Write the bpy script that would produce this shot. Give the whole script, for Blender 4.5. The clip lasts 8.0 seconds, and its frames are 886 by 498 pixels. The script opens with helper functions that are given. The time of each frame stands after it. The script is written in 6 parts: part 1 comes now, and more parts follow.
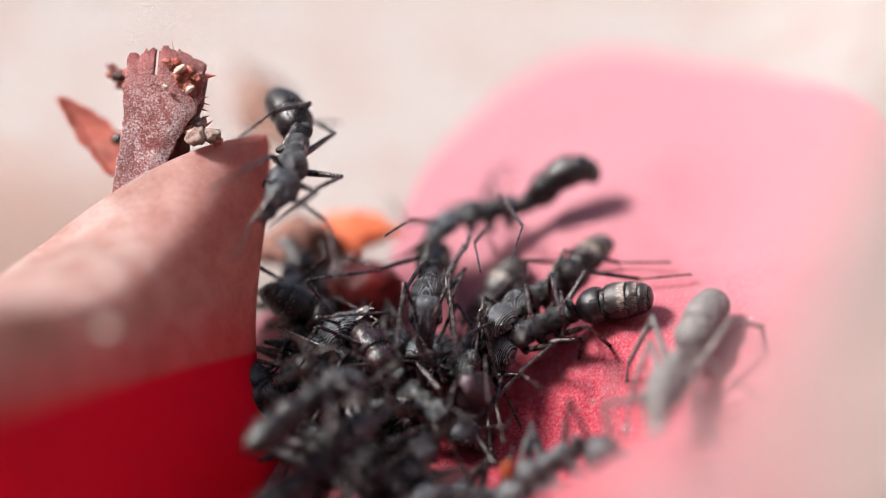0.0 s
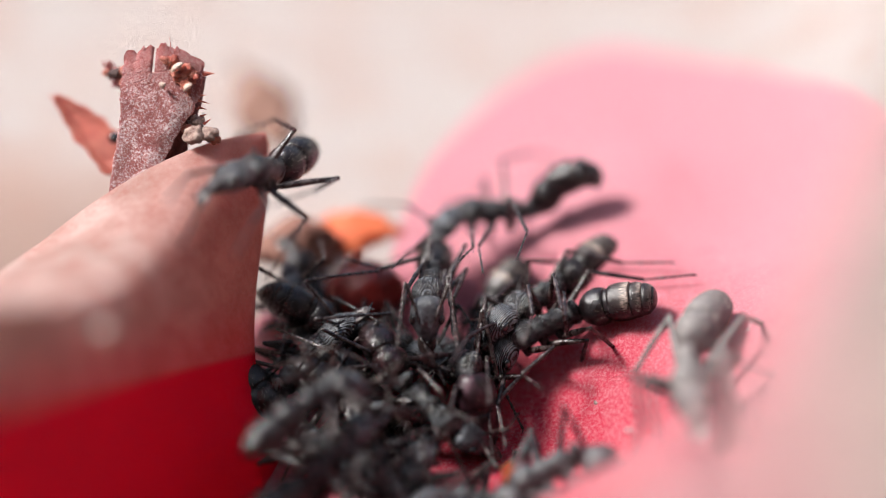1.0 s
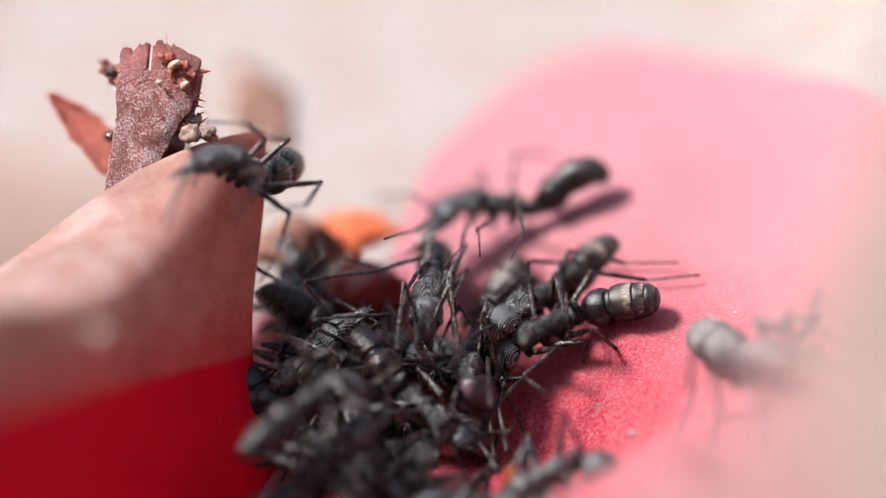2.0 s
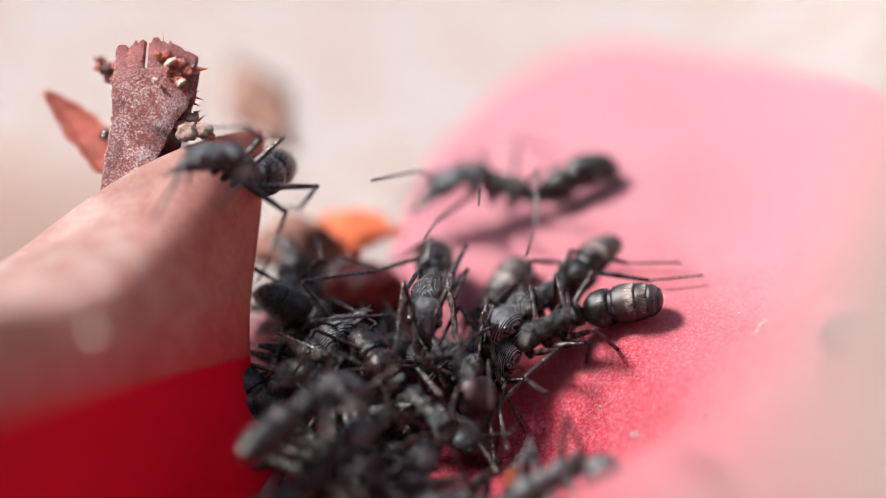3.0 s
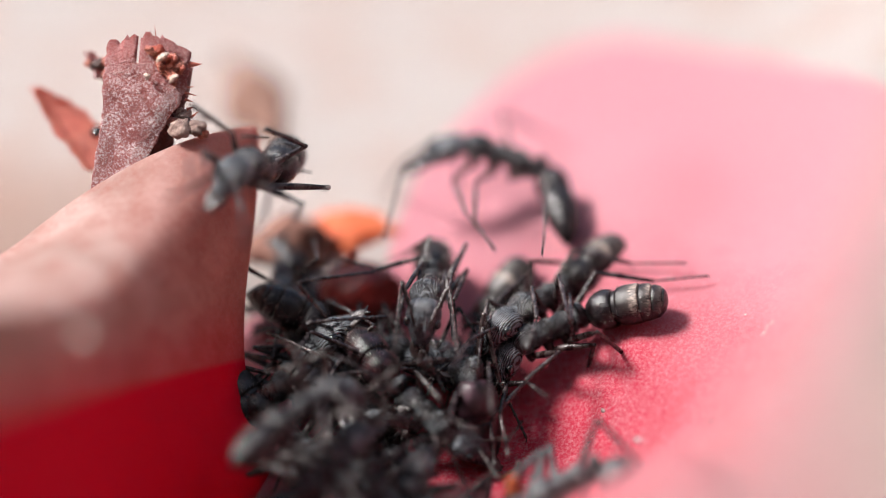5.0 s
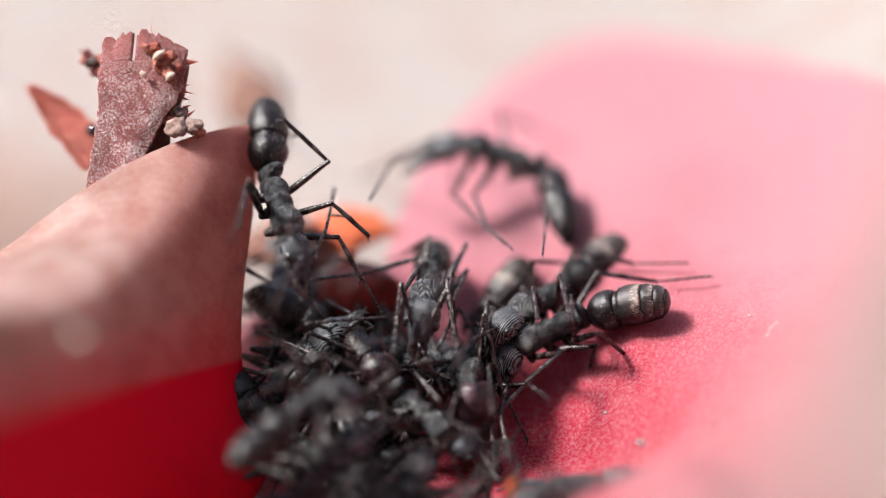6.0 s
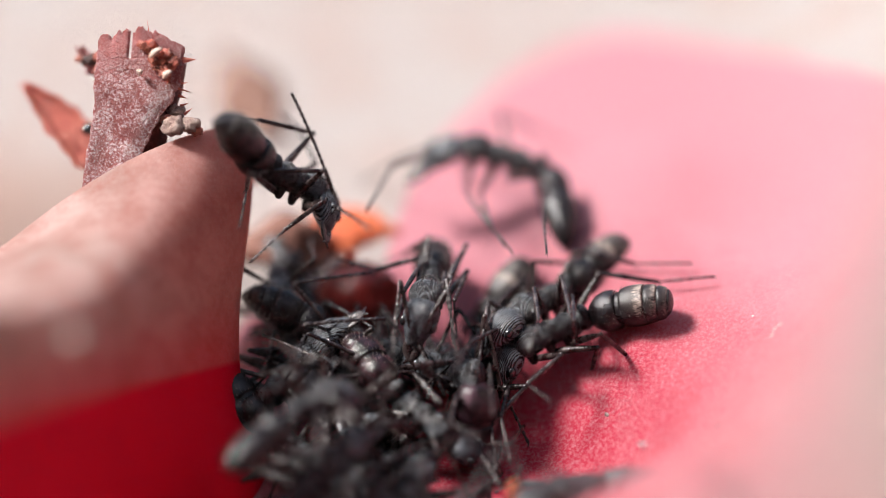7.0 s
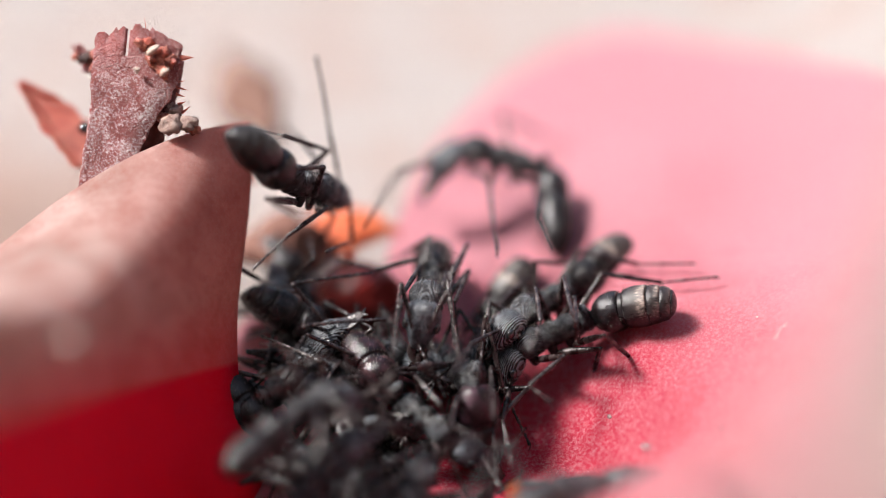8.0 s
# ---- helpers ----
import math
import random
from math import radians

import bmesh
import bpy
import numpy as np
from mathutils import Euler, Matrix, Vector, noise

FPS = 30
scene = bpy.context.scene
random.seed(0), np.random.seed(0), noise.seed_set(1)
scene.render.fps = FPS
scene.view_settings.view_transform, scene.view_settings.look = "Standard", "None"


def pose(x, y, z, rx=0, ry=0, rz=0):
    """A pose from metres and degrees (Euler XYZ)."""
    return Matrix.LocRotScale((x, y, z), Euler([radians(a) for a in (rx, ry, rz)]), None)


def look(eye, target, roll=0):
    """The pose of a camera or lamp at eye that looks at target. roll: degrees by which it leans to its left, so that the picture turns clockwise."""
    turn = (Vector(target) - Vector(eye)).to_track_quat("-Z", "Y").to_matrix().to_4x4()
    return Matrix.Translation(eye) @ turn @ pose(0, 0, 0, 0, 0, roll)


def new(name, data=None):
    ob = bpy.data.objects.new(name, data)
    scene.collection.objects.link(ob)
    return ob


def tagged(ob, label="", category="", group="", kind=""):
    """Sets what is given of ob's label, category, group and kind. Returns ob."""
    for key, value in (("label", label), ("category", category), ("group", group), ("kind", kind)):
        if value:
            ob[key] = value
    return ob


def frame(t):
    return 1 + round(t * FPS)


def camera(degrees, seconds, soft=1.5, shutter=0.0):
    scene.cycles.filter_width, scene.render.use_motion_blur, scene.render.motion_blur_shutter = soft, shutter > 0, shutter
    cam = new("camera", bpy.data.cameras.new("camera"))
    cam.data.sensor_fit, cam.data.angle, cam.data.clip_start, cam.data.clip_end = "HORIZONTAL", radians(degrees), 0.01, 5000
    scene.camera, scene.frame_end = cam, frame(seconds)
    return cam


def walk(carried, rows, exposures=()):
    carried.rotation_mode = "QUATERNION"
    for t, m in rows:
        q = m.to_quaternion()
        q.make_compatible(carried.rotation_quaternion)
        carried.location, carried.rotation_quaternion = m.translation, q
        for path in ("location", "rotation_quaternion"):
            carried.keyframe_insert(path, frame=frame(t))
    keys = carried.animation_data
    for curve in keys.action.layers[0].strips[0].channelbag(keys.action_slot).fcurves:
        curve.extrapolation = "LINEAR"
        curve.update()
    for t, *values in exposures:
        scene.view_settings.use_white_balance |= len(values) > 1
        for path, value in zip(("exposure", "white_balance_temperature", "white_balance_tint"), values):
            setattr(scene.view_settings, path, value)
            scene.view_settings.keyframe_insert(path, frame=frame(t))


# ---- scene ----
MM = 0.001
cam = camera(11.5, 8.0, soft=0.9)

walk(cam, [
    (0.0, pose(-0.000000, -0.216506, 0.125000, 60.0, 0, 0)),
    (0.5, pose(-0.000036, -0.215064, 0.124171, 60.0, 0, 0)),
    (1.0, pose(-0.000060, -0.213642, 0.123352, 60.0, 0, 0)),
    (1.5, pose(-0.000075, -0.212241, 0.122544, 60.0, 0, 0)),
    (3.0, pose(-0.000074, -0.208158, 0.120184, 60.0, 0, 0)),
    (3.5, pose(-0.000065, -0.206837, 0.119419, 60.0, 0, 0)),
    (4.0, pose(-0.000054, -0.205536, 0.118666, 60.0, 0, 0)),
    (4.5, pose(-0.000042, -0.204254, 0.117924, 60.0, 0, 0)),
    (6.0, pose(-0.000016, -0.200520, 0.115766, 60.0, 0, 0)),
    (6.5, pose(-0.000016, -0.199313, 0.115069, 60.0, 0, 0)),
    (7.0, pose(-0.000021, -0.198124, 0.114385, 60.0, 0, 0)),
    (7.5, pose(-0.000034, -0.196952, 0.113712, 60.0, 0, 0)),
    (8.0, pose(-0.000056, -0.195799, 0.113051, 60.0, 0, 0)),
])

# ---- world and light ----
sky_world = bpy.data.worlds.new("sky")
scene.world = sky_world
sky_world.use_nodes = True
SUN = Vector((-0.85, 0.12, 1.0)).normalized()
wn = sky_world.node_tree.nodes
sky_tex = wn.new("ShaderNodeTexSky")
sky_tex.sky_type, sky_tex.sun_disc = "NISHITA", False
sky_tex.sun_elevation = math.asin(SUN.z)
sky_tex.sun_rotation = math.atan2(SUN.x, SUN.y)
sky_tex.air_density, sky_tex.dust_density = 1.0, 4.0
wn["Background"].inputs["Strength"].default_value = 0.095
sky_world.node_tree.links.new(sky_tex.outputs["Color"], wn["Background"].inputs["Color"])
sun_data = bpy.data.lights.new("sun", "SUN")
sun_data.energy, sun_data.angle, sun_data.color = 4.3, radians(14), (1.0, 0.972, 0.952)
sun = new("sun", sun_data)
sun.matrix_world = look(SUN * 2, (0, 0, 0))
scene.view_settings.exposure = 1.37

# a long macro lens, wide open, focused on the middle of the swarm
cam.data.dof.use_dof = True
cam.data.dof.aperture_fstop = 7.6


# ---- materials ----
class Nodes:
    """A small builder for a node material."""

    def __init__(self, name):
        self.mat = bpy.data.materials.new(name)
        self.mat.use_nodes = True
        self.tree = self.mat.node_tree
        self.bsdf = self.tree.nodes["Principled BSDF"]

    def node(self, kind, **inputs):
        n = self.tree.nodes.new("ShaderNode" + kind)
        for key, value in inputs.items():
            self.put(n, key.replace("_", " "), value)
        return n

    def put(self, n, key, value):
        socket = n.inputs[int(key)] if key.isdigit() else n.inputs[key]
        if isinstance(value, bpy.types.NodeSocket):
            self.tree.links.new(value, socket)
        else:
            socket.default_value = value

    def out(self, key, value):
        self.put(self.bsdf, key, value)

    def coords(self, which="Object", scale=1000.0):
        tc = self.node("TexCoord")
        mp = self.node("Mapping", Vector=tc.outputs[which])
        mp.inputs["Scale"].default_value = (scale, scale, scale)
        return mp.outputs["Vector"]

    def grain(self, vec, scale, detail=4.0, rough=0.55):
        return self.node("TexNoise", Vector=vec, Scale=scale, Detail=detail, Roughness=rough).outputs["Fac"]

    def ramp(self, fac, *stops):
        n = self.node("ValToRGB", Fac=fac)
        el = n.color_ramp.elements
        while len(el) < len(stops):
            el.new(0.5)
        for e, (pos, col) in zip(el, stops):
            e.position, e.color = pos, (*col, 1) if len(col) == 3 else col
        return n.outputs["Color"]

    def mix(self, fac, a, b, how="MIX"):
        n = self.node("Mix")
        n.data_type, n.blend_type = "RGBA", how
        for key, value in ((0, fac), (6, a), (7, b)):
            if isinstance(value, tuple) and len(value) == 3:
                value = (*value, 1)
            self.put(n, str(key), value)
        return n.outputs[2]

    def calc(self, op, a, b=0.0, clamp=False):
        n = self.node("Math")
        n.operation, n.use_clamp = op, clamp
        self.put(n, "0", a)
        self.put(n, "1", b)
        return n.outputs[0]

    def bump(self, height, strength, distance):
        n = self.node("Bump", Height=height, Strength=strength, Distance=distance)
        self.out("Normal", n.outputs["Normal"])

    def let_light(self, amount, colour):
        """Thin sheet: part of the light passes through it."""
        tr = self.node("BsdfTranslucent", Color=colour)
        mx = self.node("MixShader", Fac=amount)
        self.put(mx, "1", self.bsdf.outputs[0])
        self.put(mx, "2", tr.outputs[0])
        self.tree.links.new(mx.outputs[0], self.tree.nodes["Material Output"].inputs["Surface"])


RED, WHITE = (0.66, 0.05, 0.10), (0.68, 0.60, 0.57)


def paper(name, mask, thin=0.25, red_ink=RED, gloss=0.5, white_paper=WHITE, glare=None, flecks=0.48, relief_depth=0.00036, stains_and_shade=0.0):
    """Uncoated fibrous paper; mask(nodes, vec) gives 1 where the red print lies."""
    m = Nodes(name)
    v = m.coords()
    fac = mask(m, v)
    fibre = m.grain(v, 6.5, 5.0, 0.75)
    speck = m.ramp(m.grain(v, 5.5, 4.0, 0.8), (0.47, (0, 0, 0)), (0.60, (1, 1, 1)))
    cloud = m.grain(v, 0.22, 3.0)
    red = m.mix(m.calc("MULTIPLY", speck, flecks), red_ink, (0.85, 0.50, 0.54))
    red = m.mix(m.calc("MULTIPLY", cloud, 0.25), red, (0.66, 0.015, 0.05))
    red = m.mix(m.calc("MULTIPLY", m.ramp(m.grain(v, 13.0, 3.0, 0.75), (0.55, (0, 0, 0)), (0.66, (1, 1, 1))), flecks), red, (0.88, 0.62, 0.64))
    if glare:
        red = m.mix(glare(m, v), red, (0.86, 0.44, 0.505))
    white = m.mix(m.ramp(cloud, (0.40, (0, 0, 0)), (0.72, (1, 1, 1))), white_paper, (0.62, 0.48, 0.43))
    if stains_and_shade:
        # redder and darker towards the cut end: its shade painted into the white
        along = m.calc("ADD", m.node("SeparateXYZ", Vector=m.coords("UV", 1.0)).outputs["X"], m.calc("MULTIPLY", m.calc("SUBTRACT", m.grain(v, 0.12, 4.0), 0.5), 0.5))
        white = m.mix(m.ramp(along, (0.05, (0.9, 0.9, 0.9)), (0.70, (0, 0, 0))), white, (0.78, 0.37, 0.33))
    # tan shading of the paper behind the fold, painted as a round patch
    if glare:
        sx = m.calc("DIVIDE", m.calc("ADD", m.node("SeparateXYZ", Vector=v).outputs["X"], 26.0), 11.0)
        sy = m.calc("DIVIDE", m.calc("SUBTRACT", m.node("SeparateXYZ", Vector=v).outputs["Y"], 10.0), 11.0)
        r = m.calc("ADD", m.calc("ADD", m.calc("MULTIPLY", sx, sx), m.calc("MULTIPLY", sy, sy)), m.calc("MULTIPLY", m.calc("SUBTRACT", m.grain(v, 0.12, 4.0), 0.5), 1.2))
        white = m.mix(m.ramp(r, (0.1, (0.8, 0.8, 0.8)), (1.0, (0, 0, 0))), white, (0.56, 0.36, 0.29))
    white = m.mix(m.calc("MULTIPLY", speck, 0.15), white, (0.85, 0.80, 0.77))
    if stains_and_shade:
        # mottled brown stains
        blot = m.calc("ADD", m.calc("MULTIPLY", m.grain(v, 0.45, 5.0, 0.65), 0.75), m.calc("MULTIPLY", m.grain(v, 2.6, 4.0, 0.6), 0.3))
        white = m.mix(m.calc("MULTIPLY", m.ramp(blot, (0.44, (0, 0, 0)), (0.66, (1, 1, 1))), stains_and_shade), white, (0.60, 0.24, 0.19))
    col = m.mix(fac, white, red)
    m.out("Base Color", col)
    m.out("Roughness", 0.5)
    m.out("Specular IOR Level", gloss)
    m.out("Sheen Weight", 0.5 * gloss)
    m.out("Sheen Roughness", 0.4)
    strand = m.node("TexNoise", Vector=m.node("Mapping", Vector=v, Scale=(1.0, 5.0, 1.0), Rotation=(0.0, 0.0, 0.7)).outputs["Vector"], Scale=4.0, Detail=4.0).outputs["Fac"]
    relief = m.calc("ADD", m.calc("MULTIPLY", fibre, 1.0), m.calc("MULTIPLY", strand, 0.5))
    m.bump(relief, 0.9, relief_depth)
    m.let_light(thin, col)
    return m.mat


def edge(m, field, soft):
    return m.ramp(field, (0.5 - soft, (0, 0, 0)), (0.5 + soft, (1, 1, 1)))


def dot_mask(m, v):
    """A large round printed dot on the sheet."""
    sep = m.node("SeparateXYZ", Vector=v)
    wob = m.calc("MULTIPLY", m.calc("SUBTRACT", m.grain(v, 0.08, 2.0), 0.5), 0.12)
    off = m.calc("SUBTRACT", sep.outputs["X"], 10.3)
    dx = m.calc("MAXIMUM", m.calc("DIVIDE", off, -14.2), m.calc("DIVIDE", off, 15.8))
    dy = m.calc("DIVIDE", m.calc("MAXIMUM", m.calc("SUBTRACT", sep.outputs["Y"], -2.0), 0.0), 33.0)
    r = m.calc("ADD", m.calc("POWER", dx, 1.8), m.calc("POWER", dy, 1.8))
    first = edge(m, m.calc("SUBTRACT", 1.5, m.calc("ADD", r, wob)), 0.02)
    ex = m.calc("ADD", sep.outputs["X"], 6.0)
    ey = m.calc("ADD", sep.outputs["Y"], 12.0)
    r2 = m.calc("SQRT", m.calc("ADD", m.calc("MULTIPLY", ex, ex), m.calc("MULTIPLY", ey, ey)))
    second = edge(m, m.calc("SUBTRACT", 1.5, m.calc("DIVIDE", r2, 17.0)), 0.02)
    # third dot, added out of view to throw red light on the fold
    nx = m.calc("ADD", sep.outputs["X"], 12.0)
    ny = m.calc("ADD", sep.outputs["Y"], 56.0)
    r3 = m.calc("SQRT", m.calc("ADD", m.calc("MULTIPLY", nx, nx), m.calc("MULTIPLY", ny, ny)))
    third = edge(m, m.calc("SUBTRACT", 1.5, m.calc("DIVIDE", r3, 48.0)), 0.02)
    return m.calc("MAXIMUM", m.calc("MAXIMUM", first, second), third)


def dot_worn(m, v):
    """Pale glare painted into the print, growing from its middle to its rim."""
    sep = m.node("SeparateXYZ", Vector=v)
    ex = m.calc("SUBTRACT", sep.outputs["X"], 4.0)
    ex = m.calc("MAXIMUM", m.calc("MULTIPLY", ex, 1.05), m.calc("MULTIPLY", ex, -1.0))
    ey = m.calc("ADD", sep.outputs["Y"], 6.0)
    ey = m.calc("MAXIMUM", m.calc("MULTIPLY", ey, 1.25), m.calc("MULTIPLY", ey, -0.5))
    r = m.calc("SQRT", m.calc("ADD", m.calc("MULTIPLY", ex, ex), m.calc("MULTIPLY", ey, ey)))
    r = m.calc("ADD", r, m.calc("MULTIPLY", m.calc("SUBTRACT", m.grain(v, 0.35, 4.0), 0.5), 8.0))
    return m.calc("MULTIPLY", m.ramp(m.calc("DIVIDE", r, 30.0), (0.17, (0, 0, 0)), (0.61, (1, 1, 1))), 0.71)


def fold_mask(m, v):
    """A red band along the foot of the raised fold, with painted shade above it, by the sheet's own chart."""
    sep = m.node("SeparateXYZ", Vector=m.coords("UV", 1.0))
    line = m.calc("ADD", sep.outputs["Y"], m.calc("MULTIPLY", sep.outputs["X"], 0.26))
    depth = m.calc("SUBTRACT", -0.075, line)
    # pink shade of the fold's lower face, painted upwards from the band
    shade_wash = m.ramp(m.calc("ADD", depth, m.calc("MULTIPLY", m.calc("SUBTRACT", m.grain(v, 0.3, 4.0), 0.5), 0.12)), (0.14, (0, 0, 0)), (0.52, (0.52, 0.52, 0.52)))
    return m.calc("MAXIMUM", edge(m, depth, 0.03), shade_wash)


def rim_mask(m, v):
    """Faded red print that ends along a line across the curled rim."""
    sep = m.node("SeparateXYZ", Vector=v)
    line = m.calc("ADD", sep.outputs["X"], m.calc("MULTIPLY", m.grain(v, 0.06, 3.0), 3.0))
    return m.ramp(m.calc("DIVIDE", line, 40.0), (0.37, (1, 1, 1)), (0.50, (0, 0, 0)))


PAPER_SHEET = paper("printed_paper", dot_mask, 0.12, (0.74, 0.016, 0.07), 0.14, (0.64, 0.57, 0.54), glare=dot_worn, flecks=0.47, relief_depth=0.0008)
PAPER_FOLD = paper("printed_paper_fold", fold_mask, 0.50, (0.97, 0.008, 0.07), 0.03, (0.86, 0.66, 0.61), flecks=0.05, relief_depth=0.0004, stains_and_shade=0.62)
# dark copy of the white paper: the near rim's shade is in its colour
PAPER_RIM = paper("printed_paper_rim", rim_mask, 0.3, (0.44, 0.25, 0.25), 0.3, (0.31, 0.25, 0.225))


def shell(name, base, warm, rough, ridge, gloss=0.5, relief=0.5):
    """Ant cuticle: dark, ridged in fine whorls and dotted, with pale dust on the crests."""
    m = Nodes(name)
    v = m.coords()
    n = m.grain(v, 1.7, 5.0)
    fine = m.grain(v, 12.0, 3.0, 0.65)
    dust = m.ramp(m.calc("ADD", m.calc("MULTIPLY", n, 0.7), m.calc("MULTIPLY", fine, 0.4)), (0.54, (0, 0, 0)), (0.78, (1, 1, 1)))
    h = m.calc("MULTIPLY", fine, 1.3)
    if ridge:
        shifted = m.node("Mapping", Vector=v, Location=(-1.0, 0.0, -0.1)).outputs["Vector"]
        wave = m.node("TexWave", Vector=shifted, Scale=ridge, Distortion=1.6, Detail=2.0, Detail_Scale=1.0)
        wave.wave_type, wave.rings_direction = "RINGS", "Y"
        crest = m.ramp(wave.outputs["Fac"], (0.45, (0, 0, 0)), (0.95, (1, 1, 1)))
        h = m.calc("ADD", m.calc("MULTIPLY", wave.outputs["Fac"], m.calc("MULTIPLY", n, 1.0)), m.calc("MULTIPLY", fine, 1.2))
        dust = m.calc("ADD", m.calc("MULTIPLY", dust, 0.3), m.calc("MULTIPLY", crest, m.ramp(n, (0.36, (0, 0, 0)), (0.58, (1, 1, 1)))), True)
    m.out("Base Color", m.mix(dust, base, warm))
    m.out("Roughness", m.calc("ADD", m.calc("ADD", rough, m.calc("MULTIPLY", n, 0.18)), m.calc("MULTIPLY", dust, 0.15)))
    m.out("Specular IOR Level", gloss)
    m.bump(h, relief, 0.00009)
    return m.mat


def head_shell():
    """Head cuticle with long fine striae, dusted grey."""
    m = Nodes("ant_head")
    v = m.coords()
    n, fine = m.grain(v, 1.9, 5.0), m.grain(v, 11.0, 3.0, 0.65)
    wave = m.node("TexWave", Vector=v, Scale=3.3, Distortion=3.0, Detail=3.0, Detail_Scale=1.6)
    wave.wave_type, wave.bands_direction = "BANDS", "Y"
    dust = m.ramp(m.calc("ADD", m.calc("MULTIPLY", n, 0.6), m.calc("ADD", m.calc("MULTIPLY", wave.outputs["Fac"], 0.32), m.calc("MULTIPLY", fine, 0.2))), (0.50, (0, 0, 0)), (0.68, (1, 1, 1)))
    m.out("Base Color", m.mix(dust, (0.0038, 0.0022, 0.0026), (0.12, 0.132, 0.15)))
    m.out("Roughness", m.calc("ADD", 0.2, m.calc("MULTIPLY", dust, 0.2)))
    m.out("Specular IOR Level", 0.34)
    m.bump(m.calc("ADD", m.calc("MULTIPLY", wave.outputs["Fac"], m.calc("MULTIPLY", n, 1.1)), m.calc("MULTIPLY", fine, 0.9)), 0.55, 0.00008)
    return m.mat


def gaster_shell(name, banded=None, ribbed=False, rough=0.22, tint=(0.018, 0.016, 0.018)):
    """Gaster plates: dark and dotted; the first is finely ribbed across; later ones carry a brown-grey down that thickens to a pale fringe at the hind rim."""
    m = Nodes(name)
    v = m.coords()
    sep = m.node("SeparateXYZ", Vector=v)
    n = m.grain(v, 1.4, 5.0)
    fine = m.grain(v, 18.0, 3.0, 0.7)
    strand = m.grain(m.node("Mapping", Vector=v, Scale=(1.0, 6.0, 6.0)).outputs["Vector"], 2.6, 4.0, 0.7)
    dark = m.mix(m.ramp(n, (0.38, (0, 0, 0)), (0.72, (1, 1, 1))), (0.004, 0.0018, 0.002), tint)
    h = fine
    if ribbed:
        wave = m.node("TexWave", Vector=v, Scale=3.4, Distortion=2.2, Detail=2.0, Detail_Scale=0.8)
        wave.wave_type, wave.bands_direction = "BANDS", "X"
        h = m.calc("ADD", m.calc("MULTIPLY", wave.outputs["Fac"], 0.28), fine)
    if banded is not None:
        top = m.calc("ADD", m.calc("MULTIPLY", sep.outputs["Z"], 0.55), m.calc("MULTIPLY", m.calc("SUBTRACT", n, 0.5), 1.2))
        back = m.calc("MULTIPLY", sep.outputs["X"], -1.0)
        down = m.ramp(m.calc("ADD", top, m.calc("MULTIPLY", m.calc("SUBTRACT", strand, 0.5), 1.2)), (-0.05, (0, 0, 0)), (0.85, (1, 1, 1)))
        coat = m.calc("MULTIPLY", down, m.ramp(back, (banded * 0.15, (0, 0, 0)), (banded, (1, 1, 1))))
        dark = m.mix(m.calc("MULTIPLY", coat, 0.75), dark, (0.062, 0.046, 0.041))
        fringe = m.calc("MULTIPLY", down, m.ramp(m.calc("ADD", back, m.calc("MULTIPLY", m.calc("SUBTRACT", strand, 0.5), 0.5)), (banded, (0, 0, 0)), (banded + 0.16, (1, 1, 1))))
        fringe = m.calc("MULTIPLY", fringe, m.ramp(m.calc("ADD", m.calc("MULTIPLY", strand, 0.6), m.calc("MULTIPLY", n, 0.4)), (0.44, (0, 0, 0)), (0.58, (1, 1, 1))))
        dark = m.mix(m.calc("MULTIPLY", fringe, 0.85), dark, (0.40, 0.32, 0.27))
        rough = m.calc("ADD", rough, m.calc("MULTIPLY", down, 0.2))
    m.out("Base Color", dark)
    m.out("Roughness", rough)
    m.out("Specular IOR Level", 0.38)
    m.bump(h, 0.4, 0.00006)
    return m.mat


SHELL = shell("ant_cuticle", (0.004, 0.0022, 0.0026), (0.088, 0.096, 0.108), 0.15, 5.0, gloss=0.44, relief=0.8)
COXA = shell("ant_coxa", (0.005, 0.0022, 0.0022), (0.018, 0.014, 0.014), 0.2, 0, gloss=0.3)
HEAD = head_shell()
LIMB = shell("ant_limb", (0.008, 0.0028, 0.0028), (0.07, 0.052, 0.05), 0.16, 0, gloss=0.52, relief=0.3)
GASTER = gaster_shell("ant_gaster")
GASTER_RIBBED = gaster_shell("ant_gaster_ribbed", ribbed=True)
GASTER_BAND = gaster_shell("ant_gaster_pubescent", banded=0.80)
GASTER_RING = gaster_shell("ant_gaster_ringed", banded=0.34)
GASTER_DULL = gaster_shell("ant_gaster_dull", rough=0.38, tint=(0.050, 0.020, 0.030))
GASTER_GLOSS = gaster_shell("ant_gaster_glossy", rough=0.12, tint=(0.034, 0.014, 0.017))


def plain(name, low, high, rough, scale=2.0, spec=0.5, bump=0.0, trans=0.0, coat=0.0):
    m = Nodes(name)
    v = m.coords()
    n = m.grain(v, scale, 5.0, 0.6)
    m.out("Base Color", m.mix(m.ramp(n, (0.3, (0, 0, 0)), (0.7, (1, 1, 1))), low, high))
    m.out("Roughness", rough)
    m.out("Specular IOR Level", spec)
    m.out("Coat Weight", coat)
    if bump:
        m.bump(m.grain(v, scale * 4, 5.0, 0.65), 0.8, bump)
    if trans:
        m.let_light(trans, (*high, 1))
    return m.mat


